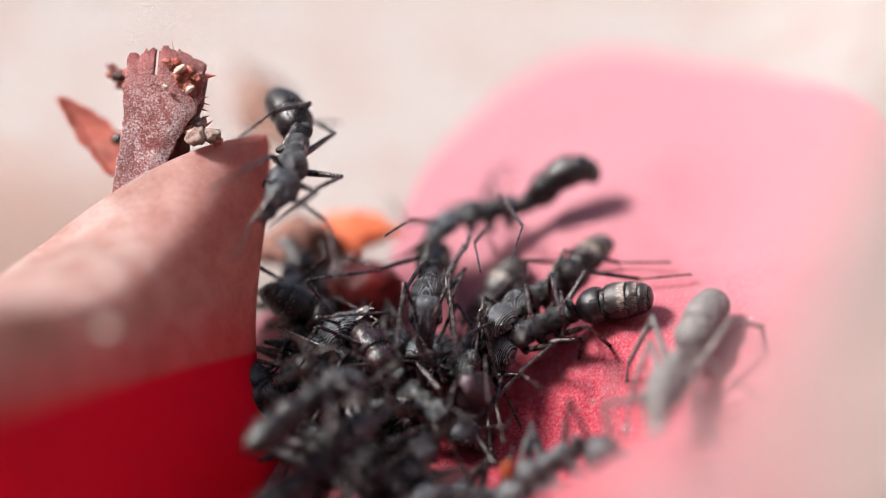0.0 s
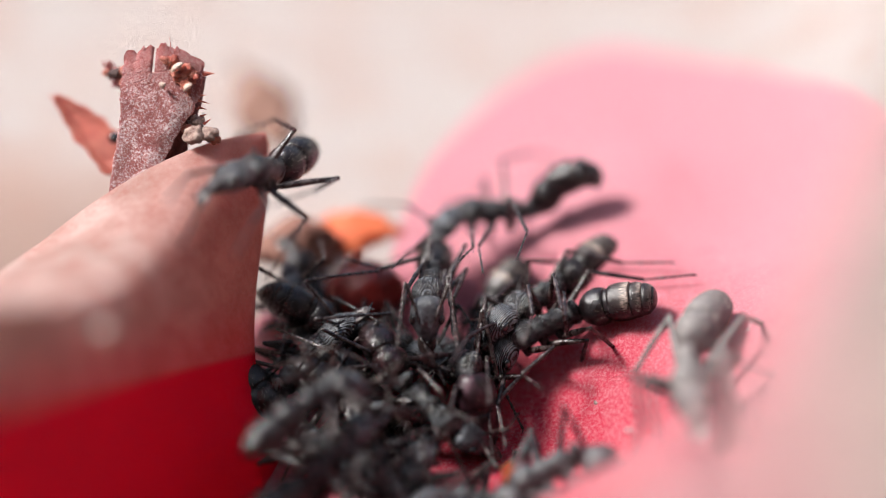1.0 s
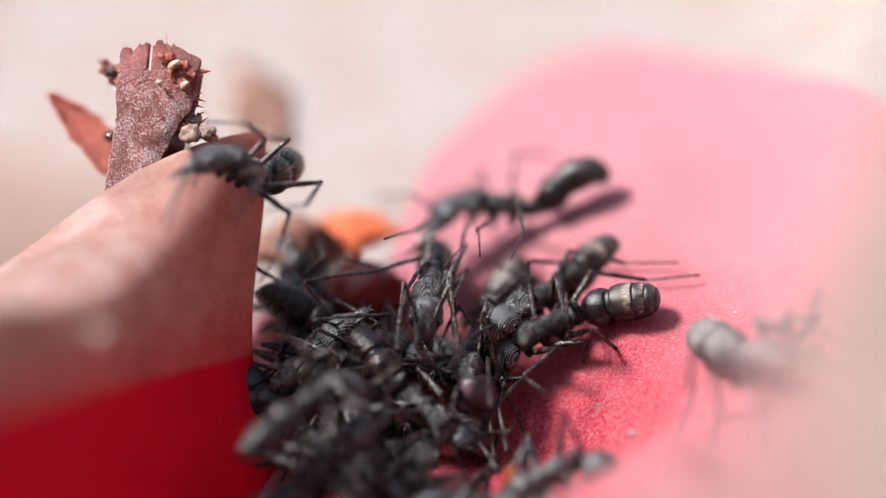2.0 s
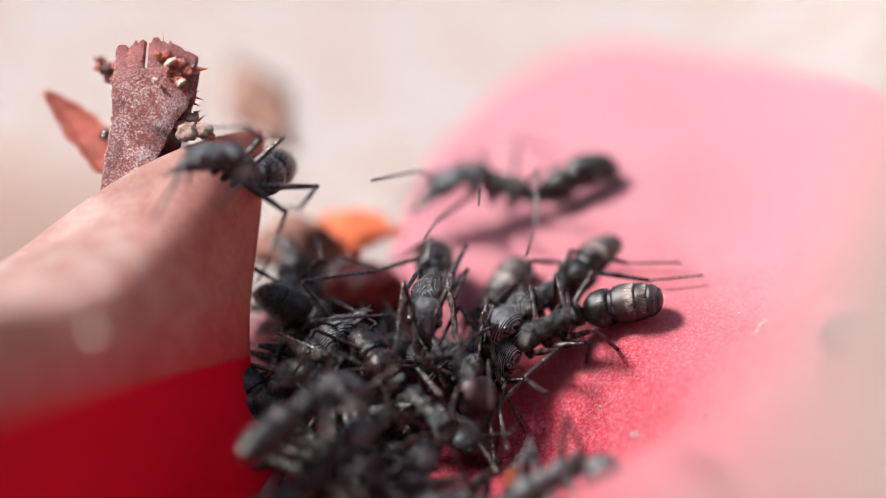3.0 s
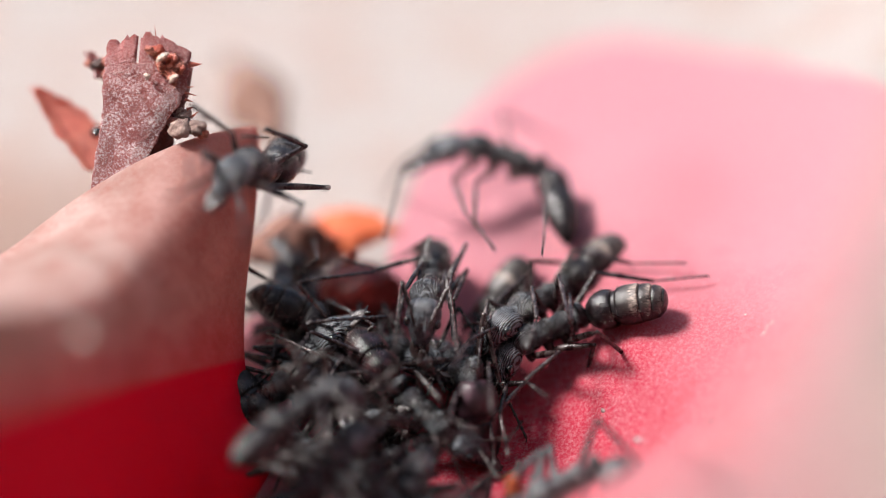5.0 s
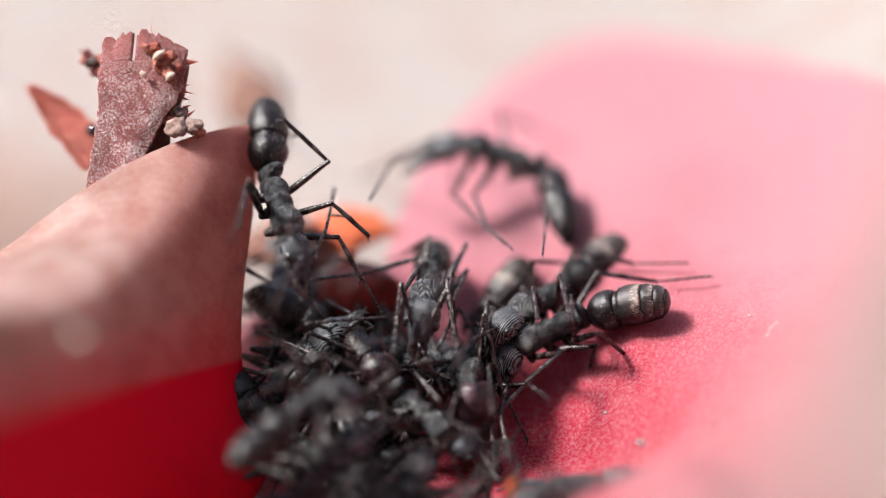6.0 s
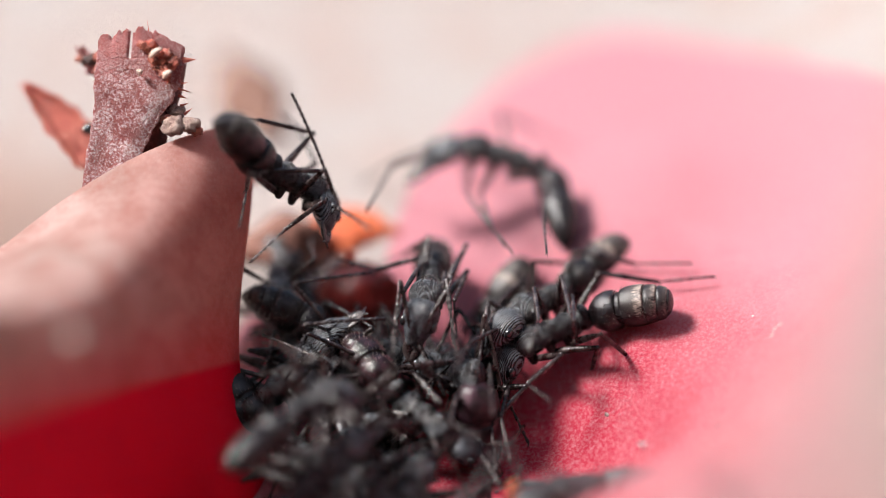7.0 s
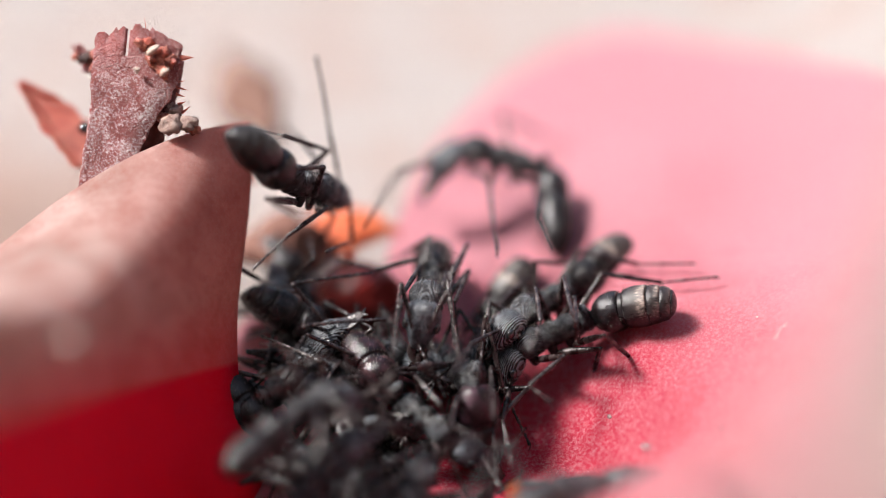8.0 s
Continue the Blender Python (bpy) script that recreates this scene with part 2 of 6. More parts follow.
def leaf_skin():
    """Dry purple-brown leaf, frosted pale between a net of fine dark veins."""
    m = Nodes("dried_leaf")
    v = m.coords()
    big, small = m.grain(v, 0.7, 4.0, 0.6), m.grain(v, 8.0, 5.0, 0.75)
    cells = m.node("TexVoronoi", Vector=v, Scale=2.1, Randomness=1.0)
    cells.feature = "DISTANCE_TO_EDGE"
    net = m.ramp(cells.outputs["Distance"], (0.0, (0, 0, 0)), (0.10, (1, 1, 1)))
    col = m.mix(m.ramp(big, (0.35, (0, 0, 0)), (0.7, (1, 1, 1))), (0.20, 0.022, 0.02), (0.44, 0.095, 0.085))
    frost = m.ramp(m.calc("ADD", m.calc("MULTIPLY", small, 0.75), m.calc("MULTIPLY", big, 0.35)), (0.51, (0, 0, 0)), (0.62, (1, 1, 1)))
    height = m.node("SeparateXYZ", Vector=m.coords("UV", 1.0)).outputs["Y"]
    place = m.ramp(m.calc("ADD", height, m.calc("MULTIPLY", m.calc("SUBTRACT", big, 0.5), 0.9)), (0.45, (1, 1, 1)), (0.95, (0.22, 0.22, 0.22)))
    frost = m.calc("MULTIPLY", m.calc("MULTIPLY", frost, m.calc("ADD", 0.45, m.calc("MULTIPLY", net, 0.55))), place)
    m.out("Base Color", m.mix(m.calc("MULTIPLY", frost, 0.92), col, (0.84, 0.76, 0.78)))
    m.out("Roughness", m.calc("ADD", 0.28, m.calc("MULTIPLY", small, 0.25)))
    m.out("Specular IOR Level", 0.9)
    m.bump(m.calc("ADD", m.calc("MULTIPLY", net, 0.25), small), 0.9, 0.0002)
    m.let_light(0.35, (0.60, 0.20, 0.18, 1))
    return m.mat


EYE = plain("ant_eye", (0.004, 0.004, 0.005), (0.012, 0.011, 0.012), 0.12, 8.0, coat=0.5)
HAIR = plain("ant_hair", (0.10, 0.08, 0.065), (0.24, 0.20, 0.17), 0.4)
LEAF = leaf_skin()
# brown leaf darkened with the painted shade of the torn hollow
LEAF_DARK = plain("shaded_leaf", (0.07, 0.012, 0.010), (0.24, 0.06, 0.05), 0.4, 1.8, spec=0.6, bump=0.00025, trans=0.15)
LEAF_RED = plain("torn_leaf", (0.36, 0.05, 0.035), (0.70, 0.24, 0.17), 0.35, 1.8, spec=0.8, bump=0.00025, trans=0.45)
CRUMB = plain("crumb", (0.26, 0.035, 0.02), (0.55, 0.20, 0.13), 0.3, 3.0, spec=0.8, bump=0.0002)
CLOD = plain("pale_clod", (0.13, 0.06, 0.05), (0.42, 0.31, 0.26), 0.4, 2.5, bump=0.0002)
GRAIN = plain("pale_grain", (0.40, 0.28, 0.22), (0.60, 0.50, 0.43), 0.35, 3.0, bump=0.0001)
PALE = plain("pale_chip", (0.55, 0.50, 0.45), (0.75, 0.71, 0.66), 0.4, 3.0, bump=0.0001)
FIBRE = plain("paper_fibre", (0.62, 0.40, 0.36), (0.80, 0.66, 0.62), 0.6, 3.0, trans=0.4)
CHIP = plain("wet_chip", (0.62, 0.50, 0.50), (0.86, 0.80, 0.79), 0.2, 4.0, bump=0.00025, trans=0.4)
BERRY = plain("berry_skin", (0.10, 0.008, 0.008), (0.34, 0.028, 0.020), 0.42, 0.9, coat=0.1, trans=0.25)
BERRY_ORANGE = plain("berry_flesh", (0.52, 0.09, 0.035), (0.68, 0.20, 0.09), 0.6, 0.5, spec=0.3, trans=0.4)
PATCH = plain("brown_patch", (0.12, 0.065, 0.05), (0.19, 0.11, 0.085), 0.8, 0.6, spec=0.1)
HUSK = plain("husk", (0.25, 0.05, 0.02), (0.5, 0.17, 0.07), 0.14, 1.2, coat=1.0, trans=0.4)
BARK_HOLLOW = plain("dark_bark", (0.02, 0.008, 0.007), (0.07, 0.03, 0.025), 0.6, 1.5, bump=0.0002)
SHADE_BROWN = plain("shade_brown", (0.07, 0.028, 0.02), (0.22, 0.11, 0.085), 0.7, 0.8, spec=0.2)
GRIT = plain("grit", (0.08, 0.04, 0.04), (0.2, 0.12, 0.11), 0.6, 3.0)
WATER = Nodes("droplet_water")
WATER.out("Base Color", (0.95, 0.93, 0.93, 1))
WATER.out("Roughness", 0.05)
WATER.out("Transmission Weight", 0.9)
WATER.out("IOR", 1.33)
WATER = WATER.mat
BLOCKER = plain("dull_wall", (0.06, 0.045, 0.04), (0.10, 0.075, 0.066), 0.8, 0.02)
# unseen table, made dark so that little light bounces off it
TABLE = plain("dark_table", (0.20, 0.13, 0.09), (0.32, 0.22, 0.16), 0.5, 0.02, bump=0.0004)


# ---- mesh helpers ----
def mesh_of(name, verts, faces, mat, smooth=True):
    me = bpy.data.meshes.new(name)
    me.from_pydata([tuple(v) for v in verts], [], faces)
    me.polygons.foreach_set("use_smooth", [smooth] * len(faces))
    me.materials.append(mat)
    me.update()
    return me


def part(name, me, parent, m=None, label=""):
    ob = new(name, me)
    ob.parent = parent
    if m is not None:
        ob.matrix_basis = m
    return tagged(ob, label)


def spline(rows, steps):
    """Smooth values through a few profile rows, spaced by the first column's order."""
    a = np.array(rows, float)
    n = len(a)
    out = []
    for t in np.linspace(0, n - 1, steps):
        i = min(int(t), n - 2)
        f = t - i
        p0, p1, p2, p3 = a[max(i - 1, 0)], a[i], a[i + 1], a[min(i + 2, n - 1)]
        out.append(0.5 * (2 * p1 + (p2 - p0) * f + (2 * p0 - 5 * p1 + 4 * p2 - p3) * f * f + (3 * p1 - p0 - 3 * p2 + p3) * f ** 3))
    return out


def loft(rows, steps=20, seg=18, flat=0.0):
    """A body along x from rows of (x, half width, half height, centre z[, centre y]) in millimetres."""
    verts, faces = [], []
    rings = spline(rows, steps)
    for r in rings:
        x, w, h, zc = r[:4]
        yc = r[4] if len(r) > 4 else 0.0
        for k in range(seg):
            a = 2 * math.pi * k / seg
            c, s = math.cos(a), math.sin(a)
            verts.append(Vector((x, yc + max(w, 0.004) * c, zc + max(h, 0.004) * (s if s > 0 else s * (1 - flat)))) * MM)
    for i in range(len(rings) - 1):
        for k in range(seg):
            k2 = (k + 1) % seg
            faces.append((i * seg + k, i * seg + k2, (i + 1) * seg + k2, (i + 1) * seg + k))
    faces.append(tuple(reversed(range(seg))))
    faces.append(tuple(range((len(rings) - 1) * seg, len(rings) * seg)))
    return verts, faces


def joined(*pieces):
    verts, faces = [], []
    for v, f in pieces:
        k = len(verts)
        verts += v
        faces += [tuple(i + k for i in face) for face in f]
    return verts, faces


def moved(piece, m):
    return [m @ v for v in piece[0]], piece[1]


def lump(radius, squash=(1, 1, 1), rough=0.2, seed=0, sub=3):
    """An uneven rounded clump, radius in millimetres."""
    bm = bmesh.new()
    bmesh.ops.create_icosphere(bm, subdivisions=sub, radius=1)
    for v in bm.verts:
        k = 1 + rough * noise.noise(v.co * 1.7 + Vector((seed * 3.1, seed, 0))) + rough * 0.5 * noise.noise(v.co * 4.3 + Vector((0, seed * 1.7, 0)))
        v.co = Vector((v.co.x * squash[0], v.co.y * squash[1], v.co.z * squash[2])) * k * radius * MM
    bm.verts.index_update()
    out = [v.co.copy() for v in bm.verts], [tuple(v.index for v in f.verts) for f in bm.faces]
    bm.free()
    return out


# ---- the paper ----
def lie_of_paper(x, y):
    """Height of the sheet, in millimetres: a trough that holds the swarm and a slope that climbs beside it."""
    dy = max(0.0, y + 9.0)
    dx = (x - 5.0) / 8.0 if x > 5 else min(0.0, x + 24.0) / 10.0
    reach = 15.0 - 9.0 * min(1.0, max(0.0, (x - 3.0) / 7.0))
    z = -3.5 - 7.0 * math.exp(-dx * dx - (dy / reach) ** 2)
    r = max(0.0, x - 12.4)
    rise = 0.05 * r * r if r < 14 else 9.8 + 1.4 * (r - 14)
    f = min(1.0, max(0.0, (y - 12.0) / 45.0))
    z += rise * (1 - 0.85 * f * f * (3 - 2 * f))
    z += 2.3 * math.exp(-((x - 12.0) / 4.5) ** 2 - ((y - 11.5) / 6.0) ** 2)
    # front rise; its left part is added out of view to shade the swarm
    k = min(1.0, max(0.0, (x - 1.5) / 6.0))
    left = min(1.0, max(0.0, (x + 17.0) / 5.0))
    fade = min(1.0, max(0.0, (17.0 - x) / 6.0))
    left *= fade
    front = math.exp(-((y + 19.5) / 4.5) ** 2) if y > -19.5 else 1.0
    z += 7.0 * (0.52 + 0.48 * k * k * (3 - 2 * k)) * left * left * (3 - 2 * left) * front
    a, b = min(1.0, max(0.0, (16.0 - y) / 17.0)), min(1.0, max(0.0, (-10.0 - x) / 6.0))
    z -= 9.5 * a * a * (3 - 2 * a) * b * b * (3 - 2 * b)
    z += 0.35 * math.sin(x * 0.21 + 1.0) * math.sin(y * 0.17) * min(1.0, max(0.0, (y + 5) / 15.0))
    return z


def grid_sheet(xs, ys, height):
    verts = [Vector((x, y, height(x, y))) * MM for y in ys for x in xs]
    n = len(xs)
    faces = [(j * n + i, j * n + i + 1, (j + 1) * n + i + 1, (j + 1) * n + i) for j in range(len(ys) - 1) for i in range(n - 1)]
    return verts, faces


def tipped(u, v, d):
    """A place by across, up and away, in millimetres, in axes tipped 30 degrees forward."""
    c, s = math.cos(radians(30)), math.sin(radians(30))
    return Vector((u, d * c + v * s, v * c - d * s)) * MM


def thick(ob, t):
    mod = ob.modifiers.new("thickness", "SOLIDIFY")
    mod.thickness, mod.offset = t * MM, 0
    return ob


def chart(me, values):
    uv = me.uv_layers.new(name="chart")
    for loop in me.loops:
        uv.data[loop.index].uv = values[loop.vertex_index]


def build_paper():
    root = tagged(new("printed_paper"), "crumpled white paper printed with large red dots", "paper")
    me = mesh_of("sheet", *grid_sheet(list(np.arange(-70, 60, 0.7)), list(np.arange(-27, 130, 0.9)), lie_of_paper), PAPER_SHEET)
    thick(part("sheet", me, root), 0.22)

    # raised fold, running towards the viewer, cut straight at its end
    na, nb = 70, 70
    verts, charted = [], []
    for i in range(na):
        a = -0.01 + 1.75 * i / (na - 1)
        top = 6.5 - 1.5 * a - 4.7 * min(a, 1.2) ** 2 - 3 * max(0, a - 1.2)
        crease = -3.1
        lean = 2.6 + 21.0 * max(0, min(1, a)) ** 1.2
        k = min(1.0, max(0.0, (a - 0.3) / 0.5))
        k = k * k * (3 - 2 * k)
        for j in range(nb):
            b = j / (nb - 1)
            if b < 0.8:
                g = b / 0.8
                v_soft = -17 + (top + 17) * (1.25 * g - 0.25 * g * g)
                back_soft = lean * g ** 1.6
                if b < 0.5:
                    v, back = -17 + (crease + 17) * b / 0.5, -4.0 * (1 - b / 0.5)
                else:
                    f = (b - 0.5) / 0.3
                    v = crease + (top - crease) * (0.55 * f + 0.45 * f * f)
                    back = lean * (1.5 * f - 0.5 * f * f)
                v, back = v_soft + (v - v_soft) * k, back_soft + (back - back_soft) * k
            else:
                f = (b - 0.8) / 0.2
                v, back = top - 3.0 * f * f, lean + 4.5 * f
            wave = 0.25 * noise.noise(Vector((a * 4, v * 0.22, 3.0)))
            u = -10.55 - 12 * a + 0.35 * math.sin(v * 0.35) + 0.24 * max(0, -7 - v) * max(0, 1 - a / 0.4)
            verts.append(tipped(u, v, -24 * a + back + wave * (1 + a)))
            charted.append((a, v / 10.0))
    faces = [(i * nb + j, i * nb + j + 1, (i + 1) * nb + j + 1, (i + 1) * nb + j) for i in range(na - 1) for j in range(nb - 1)]
    me = mesh_of("raised_fold", verts, faces, PAPER_FOLD)
    chart(me, charted)
    fold = thick(part("raised_fold", me, root, label="raised fold of white paper with a red band"), 0.25)
    fray = random.Random(5)
    fv, ff = [], []
    for j in range(260):
        b = fray.uniform(0.12, 0.78) * (nb - 1)
        i = int(b)
        base = verts[i].lerp(verts[i + 1], b - i) + Vector((fray.uniform(-0.22, 0.02), fray.uniform(-0.13, 0.13), 0)) * MM
        way = Vector((fray.uniform(0.1, 0.6), fray.uniform(-0.8, 0.5), fray.uniform(-0.7, 0.7))).normalized() * fray.uniform(0.1, 0.38) * MM
        bend = Vector((fray.uniform(-0.06, 0.06), fray.uniform(-0.06, 0.06), fray.uniform(-0.06, 0.06))) * MM
        w = Vector((0.0, 0.007, 0.012)) * MM
        n = len(fv)
        fv += [base - w, base + w, base + way * 0.6 + bend + w * 0.7, base + way * 0.6 + bend - w * 0.7, base + way]
        ff += [(n, n + 1, n + 2, n + 3), (n + 3, n + 2, n + 4)]
    part("fibre", mesh_of("fibre", fv, ff, FIBRE, False), fold, label="frayed paper fibres")

    # near rim that curls up between the swarm and the viewer
    verts, charted = [], []
    na, nb = 48, 24
    for i in range(na):
        a = i / (na - 1)
        g = -3.5 + 17.0 * a
        rim = tipped(9.2 + g, -9.9 + 0.5 * g + 0.105 * g * max(g, 0), -60 + 3 * math.sin(a * 3))
        for j in range(nb):
            b = j / (nb - 1)
            verts.append(rim + Vector((10 * b, -48 * b, -6 * b - 46 * b * b)) * MM)
            charted.append((a, b))
    faces = [(i * nb + j, i * nb + j + 1, (i + 1) * nb + j + 1, (i + 1) * nb + j) for i in range(na - 1) for j in range(nb - 1)]
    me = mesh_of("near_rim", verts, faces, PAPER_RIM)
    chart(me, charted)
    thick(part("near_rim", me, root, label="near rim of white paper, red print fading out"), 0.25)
    return root


def build_table():
    xs = [-380, -200, -80, 0, 80, 200, 380]
    me = mesh_of("ground", *grid_sheet(xs, xs, lambda x, y: -24.0), TABLE)
    return tagged(thick(new("ground", me), 6), "unseen brown tabletop added under the crumpled paper", "table top", kind="structure")


def build_walls():
    """Plain unseen walls, added beside and behind the viewer to block light; it is open to the daylight at the back and
    above.
    """
    for name, m in (("wall_south", pose(0, -0.37, 0.426)), ("wall_west", pose(-0.37, 0, 0.126, 0, 0, 90)), ("wall_east", pose(0.37, 0, 0.226, 0, 0, 90))):
        bm = bmesh.new()
        bmesh.ops.create_cube(bm, size=1, matrix=Matrix.Diagonal((0.72, 0.02, 0.90, 1) if name == "wall_south" else (0.76, 0.02, 0.50 if name == "wall_east" else 0.30, 1)))
        me = bpy.data.meshes.new(name)
        bm.to_mesh(me)
        bm.free()
        me.materials.append(BLOCKER)
        ob = tagged(new(name, me), "unseen dull brown wall added to block light", "wall", kind="structure")
        ob.matrix_basis = m


build_table()
build_walls()
build_paper()


# ---- ants ----
def tube(length, rows, seg=9, steps=14):
    return loft([(x * length, w, w, z) for x, w, z in rows], steps, seg)


def rows_of_hair(rng, count, length, rings):
    """Fine hairs standing off a body given by rows (x, half width, half height, centre z)."""
    verts, faces = [], []
    for _ in range(count):
        i = rng.randrange(len(rings) - 1)
        f = rng.random()
        x, w, h, zc = [rings[i][k] * (1 - f) + rings[i + 1][k] * f for k in range(4)]
        a = rng.uniform(0.05, math.pi - 0.05) if rng.random() < 0.75 else rng.uniform(0, 2 * math.pi)
        n = Vector((0, math.cos(a), math.sin(a)))
        p = Vector((x, w * n.y, zc + h * n.z))
        tip = p + (n + Vector((-0.55, rng.uniform(-0.3, 0.3), 0))).normalized() * length * rng.uniform(0.6, 1.2)
        side = Vector((0.007, 0, 0))
        up = Vector((0, -n.z, n.y)) * 0.007
        k = len(verts)
        verts += [(p + side) * MM, (p - side * 0.5 + up) * MM, (p - side * 0.5 - up) * MM, tip * MM]
        faces += [(k, k + 1, k + 3), (k + 1, k + 2, k + 3), (k + 2, k, k + 3)]
    return verts, faces


HEAD_ROWS = [(-0.15, 0.29, 0.24, 0), (-0.02, 0.66, 0.53, 0.02), (0.3, 0.88, 0.75, 0.03), (0.8, 0.95, 0.81, 0.03), (1.3, 0.85, 0.75, 0), (1.75, 0.66, 0.59, -0.05), (2.15, 0.51, 0.42, -0.12), (2.42, 0.35, 0.2, -0.18)]
THORAX_ROWS = [(2, 0.27, 0.25, 0.05), (1.8, 0.6, 0.53, 0.1), (1.3, 0.93, 0.82, 0.16), (0.7, 0.87, 0.82, 0.16), (0.3, 0.65, 0.69, 0.05), (-0.2, 0.67, 0.76, 0.08), (-0.6, 0.59, 0.71, 0), (-1.1, 0.67, 0.82, 0.04), (-1.6, 0.59, 0.7, -0.1), (-1.9, 0.29, 0.36, -0.3)]
LARGE_PLATES = [
    [(0.05, 0.24, 0.28, -0.15), (-0.1, 0.59, 0.64, 0), (-0.6, 0.96, 1, 0.05), (-1.1, 1.09, 1.09, 0.06), (-1.52, 1.02, 1.02, 0.04), (-1.62, 0.86, 0.86, 0.04)],
    [(0.2, 0.86, 0.86, 0.03), (-0.05, 0.92, 0.92, 0.03), (-0.13, 1.02, 1.01, 0.03), (-0.6, 1.11, 1.09, 0.02), (-1.15, 1.1, 1.07, 0), (-1.3, 1.06, 1.03, 0), (-1.33, 0.9, 0.9, 0)],
]
POINTED = [
    [(0.1, 0.9, 0.88, 0), (-0.08, 1.02, 0.98, 0), (-0.45, 0.98, 0.95, 0), (-0.62, 0.92, 0.89, 0), (-0.65, 0.77, 0.75, 0)],
    [(0.1, 0.77, 0.75, 0), (-0.08, 0.88, 0.85, 0), (-0.35, 0.79, 0.75, 0), (-0.5, 0.71, 0.66, 0), (-0.52, 0.58, 0.56, 0)],
    [(0.1, 0.58, 0.56, 0), (-0.08, 0.64, 0.61, 0), (-0.35, 0.46, 0.43, -0.03), (-0.58, 0.21, 0.19, -0.07), (-0.7, 0.05, 0.05, -0.1)],
]
TERGITES = LARGE_PLATES + POINTED
BLUNT = [
    [(0.1, 0.9, 0.88, 0), (-0.08, 1.04, 1.01, 0), (-0.45, 1.02, 0.98, 0), (-0.62, 0.94, 0.92, 0), (-0.65, 0.79, 0.77, 0)],
    [(0.1, 0.83, 0.81, 0), (-0.08, 0.94, 0.9, 0), (-0.35, 0.89, 0.85, 0), (-0.5, 0.8, 0.77, 0), (-0.52, 0.64, 0.62, 0)],
    [(0.1, 0.67, 0.65, 0), (-0.05, 0.75, 0.71, 0), (-0.2, 0.63, 0.58, -0.02), (-0.32, 0.4, 0.35, -0.04), (-0.38, 0.09, 0.09, -0.05)],
]
JOINTS = [0.0, -1.75, -1.28, -0.6, -0.48]
FEMUR, TIBIA, TARSUS, SCAPE, FUNIC = 3.1, 2.8, 2.5, 2.5, 4.1
LEG_SIZE = [0.9, 0.92, 1.15]
HIPS = [(1.15, 0.50, -0.72), (0.05, 0.55, -0.74), (-0.95, 0.50, -0.76)]
STANCE = [(3.2, 3.0, -2.0), (-0.2, 4.0, -2.0), (-4.2, 3.6, -2.0)]
CROWDED = [(2.6, 1.7, -1.5), (0.2, 2.2, -1.6), (-2.6, 2.0, -1.6)]
rng = random.Random(7)


